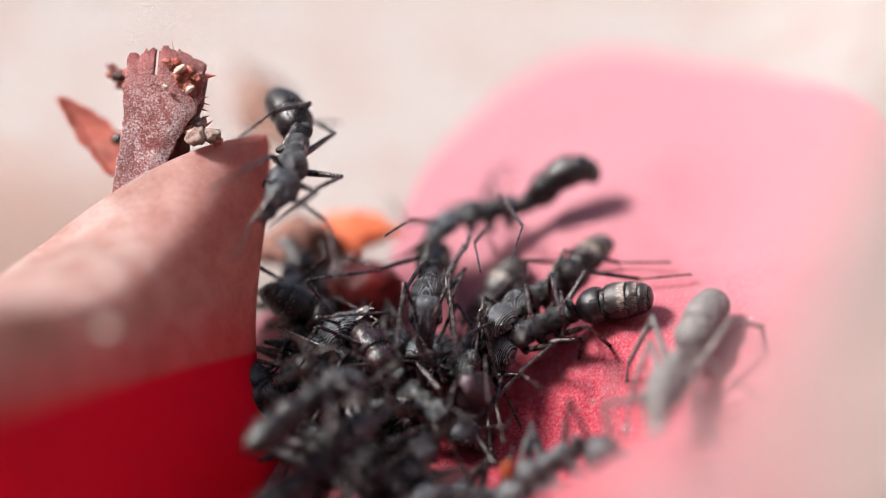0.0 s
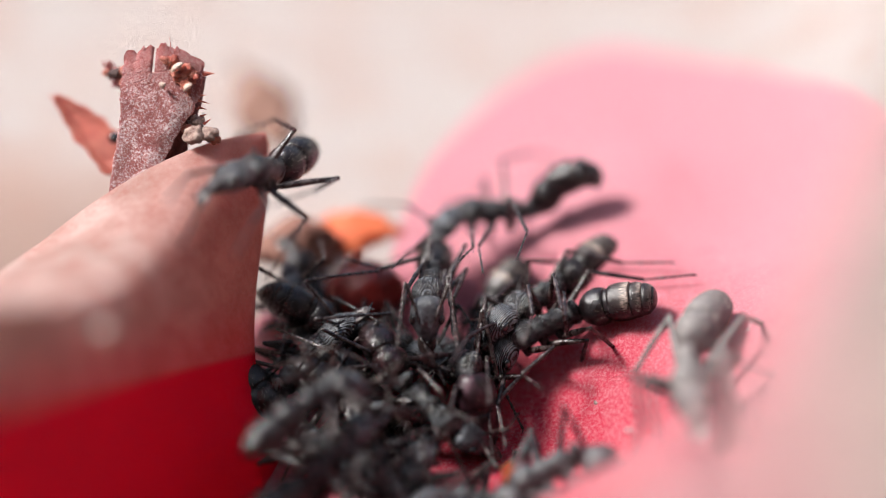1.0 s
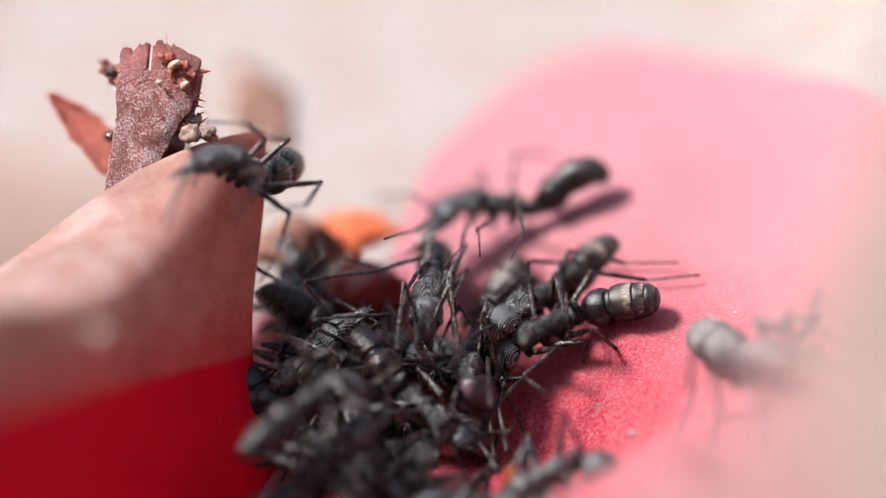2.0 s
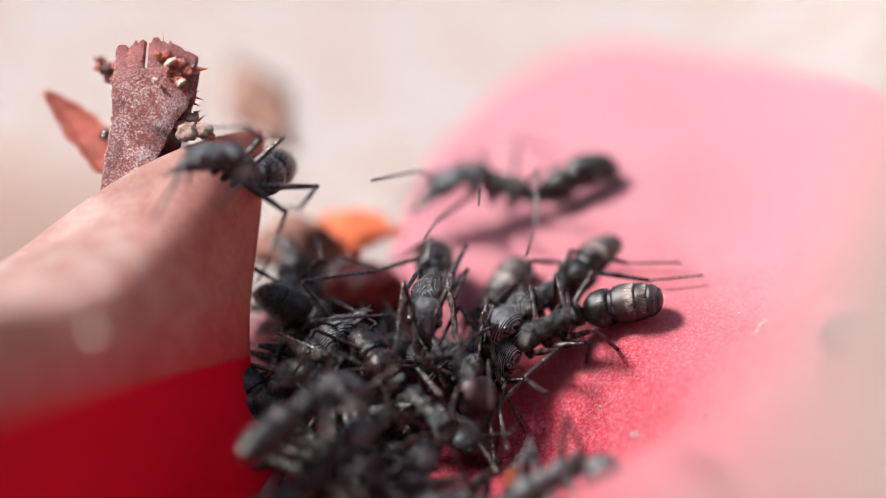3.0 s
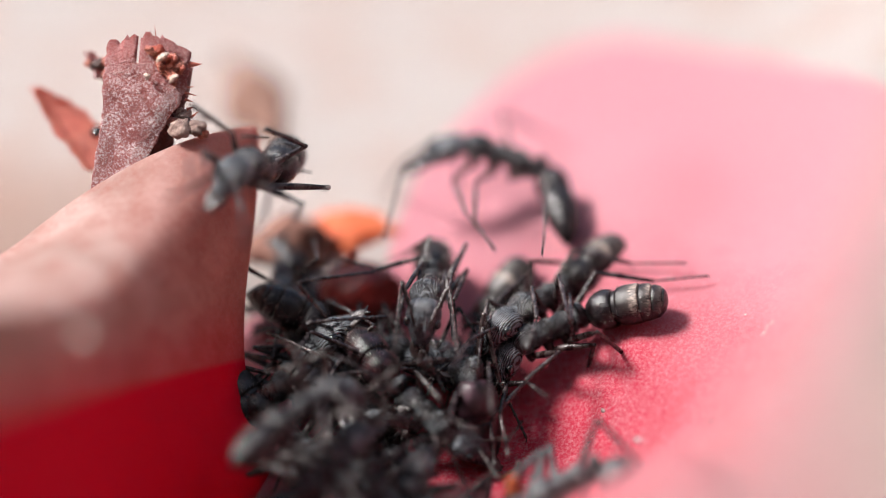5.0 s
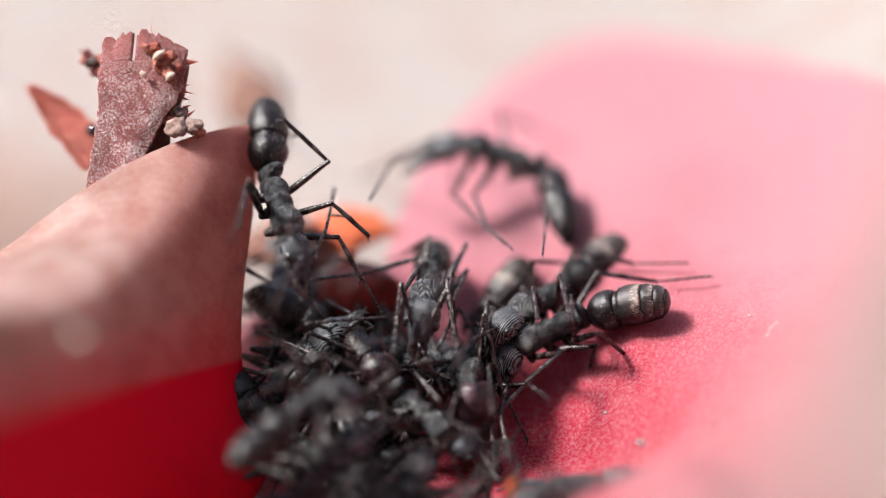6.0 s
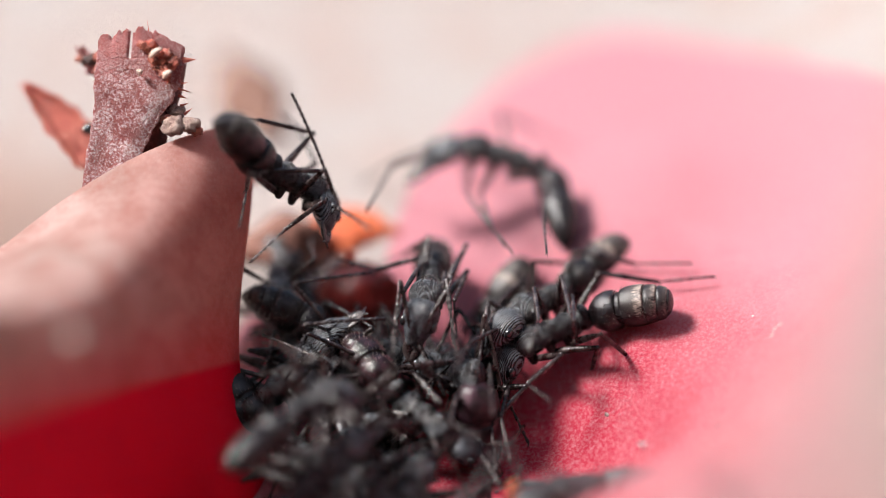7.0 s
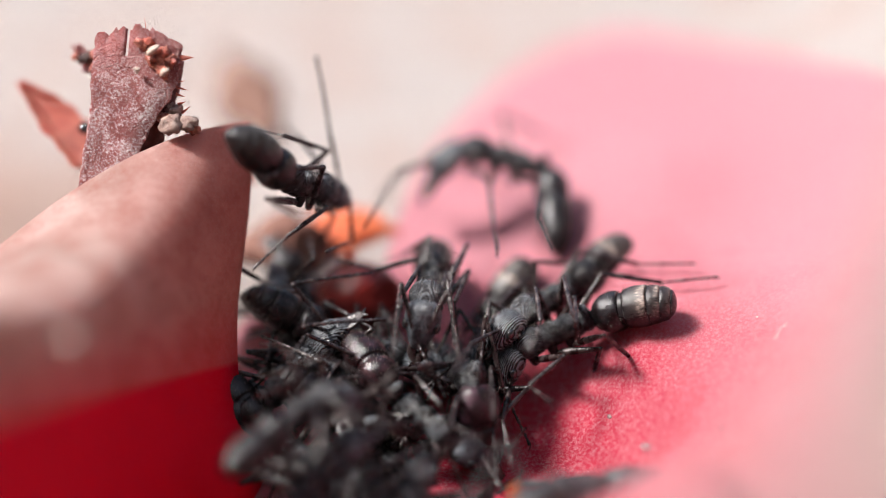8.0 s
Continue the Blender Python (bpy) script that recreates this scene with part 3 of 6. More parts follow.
def ant_meshes():
    d = {}
    head = loft(HEAD_ROWS, 26, 22, 0.15)
    clypeus = moved(loft([(0, 0.08, 0.05, 0), (0.3, 0.16, 0.12, 0.02), (0.9, 0.14, 0.1, 0), (1.2, 0.03, 0.03, -0.05)], 10, 8), Matrix.Translation(Vector((1.2, 0, 0.56)) * MM) @ pose(0, 0, 0, 0, 24, 0))
    sockets = [moved(lump(0.16, (1.3, 0.8, 0.7), 0.0, 0, 2), Matrix.Translation(Vector((1.45, y, 0.6)) * MM)) for y in (-0.32, 0.32)]
    lobes = [moved(loft([(0, 0.03, 0.03, 0), (0.25, 0.12, 0.09, 0.02), (0.6, 0.10, 0.08, 0), (0.85, 0.02, 0.02, -0.04)], 9, 8), Matrix.Translation(Vector((1.15, y, 0.72)) * MM) @ pose(0, 0, 0, 0, 16, 6 if y > 0 else -6)) for y in (-0.2, 0.2)]
    d["head"] = mesh_of("head", *joined(head, clypeus, *sockets, *lobes), HEAD)
    verts, faces = rows_of_hair(rng, 150, 0.22, HEAD_ROWS)
    d["head_hair"] = mesh_of("hair", verts, faces, HAIR, False)
    # toothed jaw, blade curving inwards
    blade = loft([(-0.1, 0.16, 0.14, 0, 0.0), (0.4, 0.26, 0.13, -0.02, 0.08), (0.9, 0.22, 0.09, -0.05, 0.0), (1.4, 0.04, 0.03, -0.08, -0.28)], 12, 8)
    teeth = [moved(loft([(0, 0.05, 0.04, 0), (0.1, 0.03, 0.02, 0), (0.18, 0.004, 0.004, 0)], 4, 5), Matrix.Translation(Vector((x, -0.1, -0.05)) * MM) @ pose(0, 0, 0, 0, 0, -70)) for x in (0.45, 0.62, 0.8)]
    d["jaw_l"] = mesh_of("mandible", *joined(blade, *teeth), LIMB)
    flip = Matrix.Diagonal((1, -1, 1, 1))
    bv, bf = joined(blade, *teeth)
    d["jaw_r"] = mesh_of("mandible", [flip @ v for v in bv], [tuple(reversed(f)) for f in bf], LIMB)
    d["eye"] = mesh_of("eye", *lump(0.25, (1.2, 0.8, 1.0), 0.0, 0, 3), EYE)
    d["coxa"] = mesh_of("coxa", *loft([(-0.1, 0.2, 0.2, 0), (0.1, 0.34, 0.32, 0), (0.45, 0.30, 0.27, 0), (0.85, 0.20, 0.19, 0), (0.98, 0.1, 0.1, 0)], 12, 12), COXA)
    d["thorax"] = mesh_of("thorax", *loft(THORAX_ROWS, 34, 22, 0.1), SHELL)
    verts, faces = rows_of_hair(rng, 120, 0.2, THORAX_ROWS)
    d["thorax_hair"] = mesh_of("hair", verts, faces, HAIR, False)
    d["petiole"] = mesh_of("petiole", *loft([(0.12, 0.22, 0.22, -0.3), (-0.06, 0.44, 0.62, -0.02), (-0.3, 0.54, 0.84, 0.12), (-0.55, 0.52, 0.80, 0.12), (-0.75, 0.3, 0.4, -0.1), (-0.9, 0.2, 0.2, -0.25)], 14, 16), SHELL)
    for i, rows in enumerate(TERGITES):
        d["tergite%d" % i] = mesh_of("tergite", *loft(rows if i < 2 else BLUNT[i - 2], 22 if i < 2 else 14, 24), (GASTER_RIBBED, GASTER_BAND, GASTER_RING, GASTER_RING, GASTER)[i])
        d["dark%d" % i] = mesh_of("tergite", *loft(rows, 22 if i < 2 else 14, 24), GASTER)
        d["gloss%d" % i] = mesh_of("tergite", *loft(rows, 22 if i < 2 else 14, 24), GASTER_GLOSS)
        d["dull%d" % i] = mesh_of("tergite", *loft(rows, 22 if i < 2 else 14, 24), GASTER_DULL)
        d["slim%d" % i] = mesh_of("tergite", *loft([(x, w * 0.80, h * 0.80, z) for x, w, h, z in rows], 22 if i < 2 else 14, 24), GASTER)
        verts, faces = rows_of_hair(rng, 90 if i < 2 else 60, 0.26, [r for r in rows if r[0] < 0])
        d["hair%d" % i] = mesh_of("hair", verts, faces, HAIR, False)
    for i, k in enumerate(LEG_SIZE):
        d["femur%d" % i] = mesh_of("leg", *tube(FEMUR * k, [(-0.02, 0.08, 0), (0.06, 0.14, 0), (0.3, 0.195, 0.02), (0.6, 0.175, 0.02), (0.92, 0.125, 0), (1.0, 0.135, 0), (1.03, 0.08, 0)]), LIMB)
        d["tibia%d" % i] = mesh_of("tibia", *joined(tube(TIBIA * k, [(-0.02, 0.07, 0), (0.05, 0.10, 0), (0.4, 0.132, 0.01), (0.8, 0.118, 0), (0.98, 0.11, 0), (1.0, 0.05, 0)]), moved(tube(0.4, [(0, 0.035, 0), (0.5, 0.028, 0), (1, 0.006, 0)], 5, 4), Matrix.Translation(Vector((TIBIA * k * 0.97, 0, -0.08)) * MM) @ pose(0, 0, 0, 0, 35, 0))), LIMB)
        rows, at_x = [(0, 0.03, 0.03, 0)], 0.0
        for f in (0.44, 0.18, 0.13, 0.1, 0.15):
            for g, w in ((0.08, 0.052), (0.5, 0.066), (0.92, 0.086)):
                rows.append(((at_x + g * f) * TARSUS * k, w, w, 0))
            at_x += f
        rows.append((TARSUS * k, 0.03, 0.03, 0))
        claws = [moved(tube(0.25, [(0, 0.03, 0), (0.5, 0.022, -0.03), (1, 0.004, -0.1)], 5, 4), Matrix.Translation(Vector((TARSUS * k, 0, 0)) * MM) @ pose(0, 0, 0, 0, 15, a)) for a in (-28, 28)]
        d["tarsus%d" % i] = mesh_of("tarsus", *joined(loft(rows, 34, 7), *claws), LIMB)
    d["scape"] = mesh_of("antenna", *tube(SCAPE, [(-0.02, 0.08, 0), (0.05, 0.09, 0), (0.5, 0.105, 0.03), (0.95, 0.125, 0), (1.0, 0.07, 0)], 8, 12), LIMB)
    beads = [(-0.02, 0.03, 0.03, 0)]
    for i in range(11):
        for f, w in ((0.1, 0.066), (0.5, 0.088), (0.9, 0.098 - 0.02 * (i == 10))):
            x = (i + f) / 11
            beads.append((x * FUNIC, w, w, -0.22 * x * x))
    beads.append((FUNIC, 0.01, 0.01, -0.22))
    d["funiculus"] = mesh_of("flagellum", *loft(beads, 68, 7), LIMB)
    return d


ANT = ant_meshes()


def slender(key):
    """The same part for a slender ant, thinner across."""
    if key.startswith("slim"):
        return ANT[key]
    thin = key + "_thin"
    if thin not in ANT:
        ANT[thin] = ANT[key].copy()
        ANT[thin].transform(Matrix.Diagonal((1, 0.8, 0.8, 1)))
    return ANT[thin]


def axes(origin, x, up):
    """A pose with its x axis along x and its z axis near up."""
    x = x.normalized()
    z = up - x * up.dot(x)
    if z.length < 1e-6:
        z = Vector((0, 0, 1)) - x * x.z
    z.normalize()
    y = z.cross(x)
    m = Matrix((x, y, z)).transposed().to_4x4()
    m.translation = origin
    return m


def knee_of(hip, end, a, b, pole):
    """Two-bone reach: the middle joint and the end that can be reached."""
    way = end - hip
    dist = min(max(way.length, abs(a - b) * 1.02 + 1e-9), (a + b) * 0.995)
    way = way.normalized()
    end = hip + way * dist
    along = (a * a - b * b + dist * dist) / (2 * dist)
    side = pole - way * pole.dot(way)
    side = side.normalized() if side.length > 1e-9 else Vector((0, 0, 1))
    return hip + way * along + side * math.sqrt(max(a * a - along * along, 0)), end


def v3(p):
    return Vector(p) * MM


def ant_pose(spec):
    """The poses of an ant's root and parts. Places are in world millimetres."""
    front, rear, s = v3(spec["front"]), v3(spec["rear"]), spec.get("s", 1.1)
    up = Vector(spec.get("up", (0, -0.25, 1)))
    way = (front - rear).normalized()
    held = {"front": front - way * 1.85 * s * MM, "rear": rear + way * 1.85 * s * MM}
    root = axes(held.get(spec.get("hold"), (front + rear) / 2), way, up)
    inv = (root @ Matrix.Diagonal((s, s, s, 1))).inverted()

    def local(p):
        return inv @ v3(p)

    out = {"root": root}
    zl = Vector((0, 0, 1))
    neck = Vector((1.85, 0, 0.05)) * MM
    mouth = local(spec["mouth"]) if "mouth" in spec else Vector((4.4, 0, -0.9)) * MM
    out["head"] = axes(neck, mouth - neck, Vector(spec["crown"]) @ root.to_3x3() if "crown" in spec else zl + Vector((0.3, 0, 0)))
    out["petiole"] = pose(-1.8 * MM, 0, 0.0)
    base = Vector((-2.55, 0, -0.12)) * MM
    tail = local(spec["tail"]) if "tail" in spec else Vector((-7, 0, -0.6)) * MM
    curl = spec.get("curl", -6)
    first = axes(base, base - tail, zl)
    out["gaster"] = first @ pose(0, 0, 0, 0, -curl * 1.5, 0)
    chain = Matrix()
    for i in range(1, 5):
        chain = chain @ Matrix.Translation((JOINTS[i] * MM, 0, 0)) @ pose(0, 0, 0, 0, curl, 0)
        out["tergite%d" % i] = chain.copy()
    feet = spec.get("feet", {})
    poles = spec.get("poles", {})
    for side, sg in (("l", 1), ("r", -1)):
        for i in range(3):
            k = LEG_SIZE[i]
            key = side + str(i)
            hip = Vector((HIPS[i][0], HIPS[i][1] * sg, HIPS[i][2])) * MM
            rest = (CROWDED if spec.get("crowded") else STANCE)[i]
            foot = local(feet[key]) if key in feet else Vector((rest[0], rest[1] * sg, rest[2])) * MM
            if key not in feet and spec.get("on_sheet"):
                w = inv.inverted() @ foot / MM
                foot = local((w.x, w.y, lie_of_paper(w.x, w.y) + 0.12))
            flat = foot - hip
            ankle = foot - (flat.normalized() * 0.75 + Vector((0, 0, -0.5))).normalized() * TARSUS * k * 0.98 * MM
            pole = Vector(poles[key]) @ root.to_3x3() if key in poles else Vector(((0.25, 0, -0.25)[i], (0.4 if spec.get("crowded") else 0.75) * sg, 1.0))
            if key in spec.get("ankles", {}):
                ankle = local(spec["ankles"][key])
            if key in spec.get("legs", {}):
                knee, ankle, foot = (local(p) for p in spec["legs"][key])
                knee = hip + (knee - hip).normalized() * FEMUR * k * MM
                ankle = knee + (ankle - knee).normalized() * TIBIA * k * MM
            else:
                knee, ankle = knee_of(hip, ankle, FEMUR * k * MM, TIBIA * k * MM, pole)
            fm = axes(hip, knee - hip, zl)
            tm = axes(knee, ankle - knee, zl)
            am = axes(ankle, foot - ankle, zl)
            out["femur" + key] = fm
            out["tibia" + key] = fm.inverted() @ tm
            out["tarsus" + key] = fm.inverted() @ am
    hm = out["head"]
    for side, sg in (("l", 1), ("r", -1)):
        start = hm @ (Vector((1.5, 0.34 * sg, 0.62)) * MM)
        tip = local(spec["tips"][side]) if side in spec.get("tips", {}) else hm @ (Vector((4.6, 2.0 * sg, -0.2)) * MM)
        pole = Vector(poles["a" + side]) @ root.to_3x3() if "a" + side in poles else hm.to_3x3() @ Vector((0.3, 0.8 * sg, 0.9))
        if side in spec.get("feelers", {}):
            elbow, end = (local(p) for p in spec["feelers"][side])
            elbow = start + (elbow - start).normalized() * SCAPE * MM
        else:
            elbow, end = knee_of(start, tip, SCAPE * MM, FUNIC * MM, pole)
        sm = axes(start, elbow - start, zl)
        out["scape" + side] = sm
        out["funiculus" + side] = sm.inverted() @ axes(elbow, end - elbow, zl)
    return out


def build_ant(label, spec, group="ants in the swarm"):
    p = ant_pose(spec)
    s = spec.get("s", 1.1)
    root = tagged(new("ant"), label, "ant", group)
    root.empty_display_size = 0.002
    root.matrix_basis = p["root"] @ Matrix.Diagonal((s, s, s, 1))
    obs = {"root": root}

    def put(key, name, me, parent):
        obs[key] = part(name, slender(me) if spec.get("plates") == "slim" else ANT[me], obs[parent], p.get(key))
        return obs[key]

    put("head", "head", "head", "root")
    for sg, side in ((1, "l"), (-1, "r")):
        part("mandible", ANT["jaw_" + side], obs["head"], pose(2.15 * MM, 0.3 * sg * MM, -0.15 * MM, 0, 8, -14 * sg))
        part("eye", ANT["eye"], obs["head"], pose(1.2 * MM, 0.80 * sg * MM, 0.26 * MM, 0, 0, 0), "glossy black eye")
    part("hair", ANT["head_hair"], obs["head"])
    put("thorax", "thorax", "thorax", "root")
    part("hair", ANT["thorax_hair"], obs["thorax"])
    for x, yy, z in HIPS:
        for sg in (1, -1):
            part("coxa", ANT["coxa"], root, Matrix.Translation(Vector((x, yy * 0.3 * sg, -0.1)) * MM) @ pose(0, 0, 0, 0, 0, 90 * sg) @ pose(0, 0, 0, 0, 58, 0))
    put("petiole", "petiole", "petiole", "root")
    put("gaster", "gaster", spec.get("plates", "tergite") + "0", "root")
    part("hair", ANT["hair0"], obs["gaster"])
    for i in range(1, 5):
        put("tergite%d" % i, "tergite", spec.get("plates", "dark") + str(i), "gaster")
        if i < 4:
            part("hair", ANT["hair%d" % i], obs["gaster"], p["tergite%d" % i])
    for side in "lr":
        for i in range(3):
            key = side + str(i)
            put("femur" + key, "leg", "femur%d" % i, "root")
            put("tibia" + key, "tibia", "tibia%d" % i, "femur" + key)
            put("tarsus" + key, "tarsus", "tarsus%d" % i, "femur" + key)
        put("scape" + side, "antenna", "scape", "root")
        put("funiculus" + side, "flagellum", "funiculus", "scape" + side)
    return obs


def change(spec, **more):
    out = dict(spec)
    out.update(more)
    return out


def nudge(spec, **by):
    """The same pose with some of its points shifted, in millimetres."""
    return change(spec, **{key: tuple(a + b for a, b in zip(spec[key], shift)) for key, shift in by.items()})


# ants of the swarm, at rest
ant_a = dict(rear=(-0.62, 1.77, -2.93), front=(-0.95, -1.83, -2.16), mouth=(-1.25, -3.09, -4.19), tail=(-0.51, 6.88, -4.37), up=(0.00, -0.11, 0.99), s=1.00, crown=(0.00, -0.65, 0.76), legs={"l0": ((0.12, 1.26, -2.16), (0.37, -1.08, -3.07), (0.49, -3.22, -3.75)), "l1": ((1.27, 1.99, -2.48), (0.55, -0.44, -2.91), (0.68, -0.23, -5.20)), "l2": ((1.22, 3.45, -1.74), (0.46, 0.32, -1.71), (0.18, -2.54, -1.67)), "r0": ((-1.21, 1.18, -1.64), (-2.05, -1.19, -1.83), (-2.37, -3.38, -2.23)), "r1": ((-1.12, 2.28, -1.82), (-3.60, 1.90, -2.39), (-5.58, 3.07, -2.38)), "r2": ((-0.75, 3.63, -1.37), (-2.17, 5.50, -3.57), (-3.31, 7.44, -5.36))}, feelers={"l": ((0.26, -2.02, -1.14), (0.82, -5.16, -3.71)), "r": ((-2.21, -1.89, -0.96), (-2.64, -5.20, -3.33))}, crowded=True)
ant_b = dict(rear=(7.10, -0.50, -4.06), front=(3.71, -1.22, -5.36), mouth=(2.68, -2.40, -7.21), tail=(12.21, -0.93, -2.84), up=(0.10, -0.12, 0.99), s=1.00, crown=(-0.48, -0.29, 0.83), legs={"l2": ((8.17, -3.45, -3.08), (9.74, -1.95, -5.46), (12.04, -0.48, -6.35)), "l1": ((8.04, -2.55, -4.45), (7.74, -1.34, -6.70), (9.15, -0.86, -8.45)), "l0": ((6.15, -3.31, -4.41), (4.33, -4.82, -5.27), (5.38, -6.79, -4.98)), "r2": ((8.19, 1.46, -2.33), (11.36, 1.57, -2.91), (14.21, 1.56, -2.58)), "r1": ((6.76, -0.08, -2.80), (6.78, -2.66, -2.84), (7.03, -1.48, -4.80)), "r0": ((5.35, 2.19, -5.82), (2.90, 1.90, -6.35), (1.13, 1.17, -7.53))}, feelers={"l": ((2.38, -4.36, -4.48), (2.46, -8.45, -4.80)), "r": ((1.65, -4.20, -5.30), (1.12, -1.31, -8.17))}, curl=-7, plates='tergite', crowded=True)
ant_c = dict(rear=(6.27, 2.47, -4.13), front=(3.83, -0.31, -3.96), mouth=(2.12, -1.81, -4.82), tail=(9.91, 6.14, -3.22), up=(-0.10, -0.01, 0.99), s=1.00, legs={"r2": ((7.05, 3.57, -2.16), (10.19, 3.10, -2.70), (13.06, 2.97, -2.59)), "r1": ((4.78, 2.77, -2.35), (6.77, 4.12, -3.28), (8.39, 5.25, -4.45)), "r0": ((4.40, 2.82, -3.29), (2.98, 0.77, -3.63), (1.92, -0.79, -4.86)), "l2": ((6.15, -0.13, -1.59), (6.57, -3.30, -2.00), (6.95, -1.96, -4.51)), "l1": ((4.74, -0.37, -2.16), (4.94, -2.91, -2.58), (4.42, -5.12, -2.96)), "l0": ((2.38, -0.11, -3.11), (2.02, -2.41, -4.06), (1.77, -4.55, -4.73))}, feelers={"l": ((1.40, -3.64, -3.50), (0.48, -7.52, -2.55)), "r": ((1.18, 0.67, -5.20), (0.66, 3.21, -8.38))}, curl=-5, plates='tergite', crowded=True)
ant_c2 = dict(rear=(2.13, 2.00, -6.54), front=(1.48, -1.72, -6.46), mouth=(1.59, -0.57, -8.63), tail=(4.77, 5.69, -4.05), up=(-0.31, -0.17, 0.93), s=1.02, legs={"l2": ((1.62, 4.25, -8.27), (0.81, 1.09, -7.82), (0.19, -1.56, -6.74)), "r2": ((0.51, 4.55, -7.53), (-0.77, 7.36, -8.65), (-1.43, 9.42, -10.64))}, curl=-5, plates='tergite', crowded=True)
ant_d = dict(crowded=True, plates="dull", hold="rear", front=(0.4, -0.1, -7.1), rear=(1.4, -3.8, -5.6), mouth=(-0.5, 1.5, -7.4), tail=(2.3, -4.2, -10.3), s=1.15, up=(0.3, -0.5, 0.8), curl=6,
             feet={"r0": (3.4, -7.6, -8.1), "r1": (2.7, -7.4, -8.9), "l0": (-0.8, -3.8, -6.6), "l2": (-2.0, -4.0, -6.9), "r2": (4.4, -5.0, -8.7)}, poles={"r0": (1, -0.3, 0.5), "r1": (1, -0.3, 0.3)})

ant_e = dict(rear=(-2.35, -4.67, -6.09), front=(0.52, -5.92, -8.05), mouth=(2.57, -6.10, -9.38), tail=(-5.02, -0.33, -5.21), up=(0.35, -0.31, 0.88), s=1.00, legs={"l2": ((-4.12, -2.96, -4.83), (-7.07, -2.38, -3.69), (-7.76, -5.15, -3.29)), "l1": ((-1.43, -4.65, -4.84), (-0.18, -6.89, -5.14), (0.24, -5.85, -7.15)), "l0": ((0.67, -5.39, -5.57), (0.36, -7.89, -5.69), (1.74, -9.64, -5.39)), "r2": ((-4.17, -7.00, -4.93), (-4.49, -10.14, -5.58), (-4.72, -8.28, -7.76)), "r1": ((-2.97, -7.09, -5.93), (-2.02, -5.55, -7.77), (-1.20, -4.21, -9.45)), "r0": ((-1.09, -8.13, -6.78), (-2.97, -9.80, -6.86), (-3.99, -11.74, -6.32))}, feelers={"l": ((3.51, -7.72, -7.04), (4.34, -3.88, -8.21)), "r": ((2.90, -8.91, -8.79), (4.18, -5.29, -10.22))}, plates='gloss', curl=-5, crowded=True)
ant_f = dict(crowded=True, front=(-5.9, -8.5, -3.7), rear=(-7.0, -10.1, -3.5), mouth=(-4.6, -7.4, -4.9), tips={"l": (-5.6, -5.3, -3.2), "r": (-3.8, -8.3, -6.3)}, tail=(-10.6, -14.0, -4.3), s=0.92, curl=4,
             feet={"l1": (-9.3, -4.1, -3.2), "l0": (-9.3, -5.8, -4.1), "l2": (-9.5, -7.2, -4.5), "r1": (-4.4, -10.5, -4.2), "r2": (-5.5, -12.1, -5.0)})
ant_g = dict(crowded=True, front=(-1.8, -9.8, -8.9), rear=(-2.6, -11.5, -10.0), mouth=(-1.0, -8.0, -7.9), tail=(-4.4, -13.7, -11.7), s=0.95)
ant_h = dict(crowded=True, front=(-5.6, -10.6, -6.3), rear=(-6.9, -12.2, -7.0), mouth=(-4.1, -9.1, -5.8), tail=(-9.9, -15.0, -8.0), s=0.92)
ant_i = dict(crowded=True, front=(-6.4, 2.6, -6.9), rear=(-7.4, 4.8, -6.0), mouth=(-5.5, 0.8, -7.9), tail=(-8.7, 8.0, -5.4), s=1.05)
ant_p = dict(crowded=True, front=(-7.9, 0.9, -5.5), rear=(-6.8, -0.7, -6.3), mouth=(-8.6, 2.7, -4.4), tail=(-4.5, -3.0, -8.2), s=1.05)
ant_q = dict(crowded=True, front=(-2.7, -0.2, -6.3), rear=(-4.5, 0.1, -5.8), mouth=(-0.8, -1.3, -6.3), tail=(-8.0, 0.8, -4.7), s=1.05)
ant_k = dict(crowded=True, front=(-7.3, -1.4, -6.1), rear=(-8.5, -2.9, -6.6), mouth=(-5.7, -0.6, -4.7), tail=(-10.6, -3.8, -8.2), s=1.05)
ant_l = dict(crowded=True, front=(-4.5, -2.3, -7.9), rear=(-3.0, -2.9, -9.0), mouth=(-5.8, -1.5, -6.6), tail=(0.4, -4.3, -11.4), s=1.05)
ant_m = dict(crowded=True, front=(-4.0, -8.9, -8.4), rear=(-2.9, -10.9, -8.9), mouth=(-4.7, -7.2, -7.4), tail=(-1.4, -14.1, -10.4), s=1.0)
ant_n = dict(crowded=True, front=(1.0, -11.3, -9.6), rear=(3.1, -11.3, -9.6), mouth=(-0.8, -12.1, -8.9), tail=(6.4, -11.4, -9.8), s=1.0)

ant_o = dict(crowded=True, front=(-5.1, -6.2, -8.7), rear=(-6.3, -7.8, -9.5), mouth=(-3.9, -5.6, -7.7), tail=(-8.6, -10.8, -10.8), s=1.0)
ant_r = dict(crowded=True, front=(-2.9, -6.5, -9.3), rear=(-4.2, -5.0, -8.6), mouth=(-1.7, -8.0, -9.8), tail=(-7.0, -3.0, -7.1), s=1.0)
ant_s = dict(crowded=True, front=(-6.9, -7.2, -8.5), rear=(-8.1, -5.9, -8.2), mouth=(-5.6, -8.6, -9.0), tail=(-10.7, -3.1, -7.4), s=1.0)

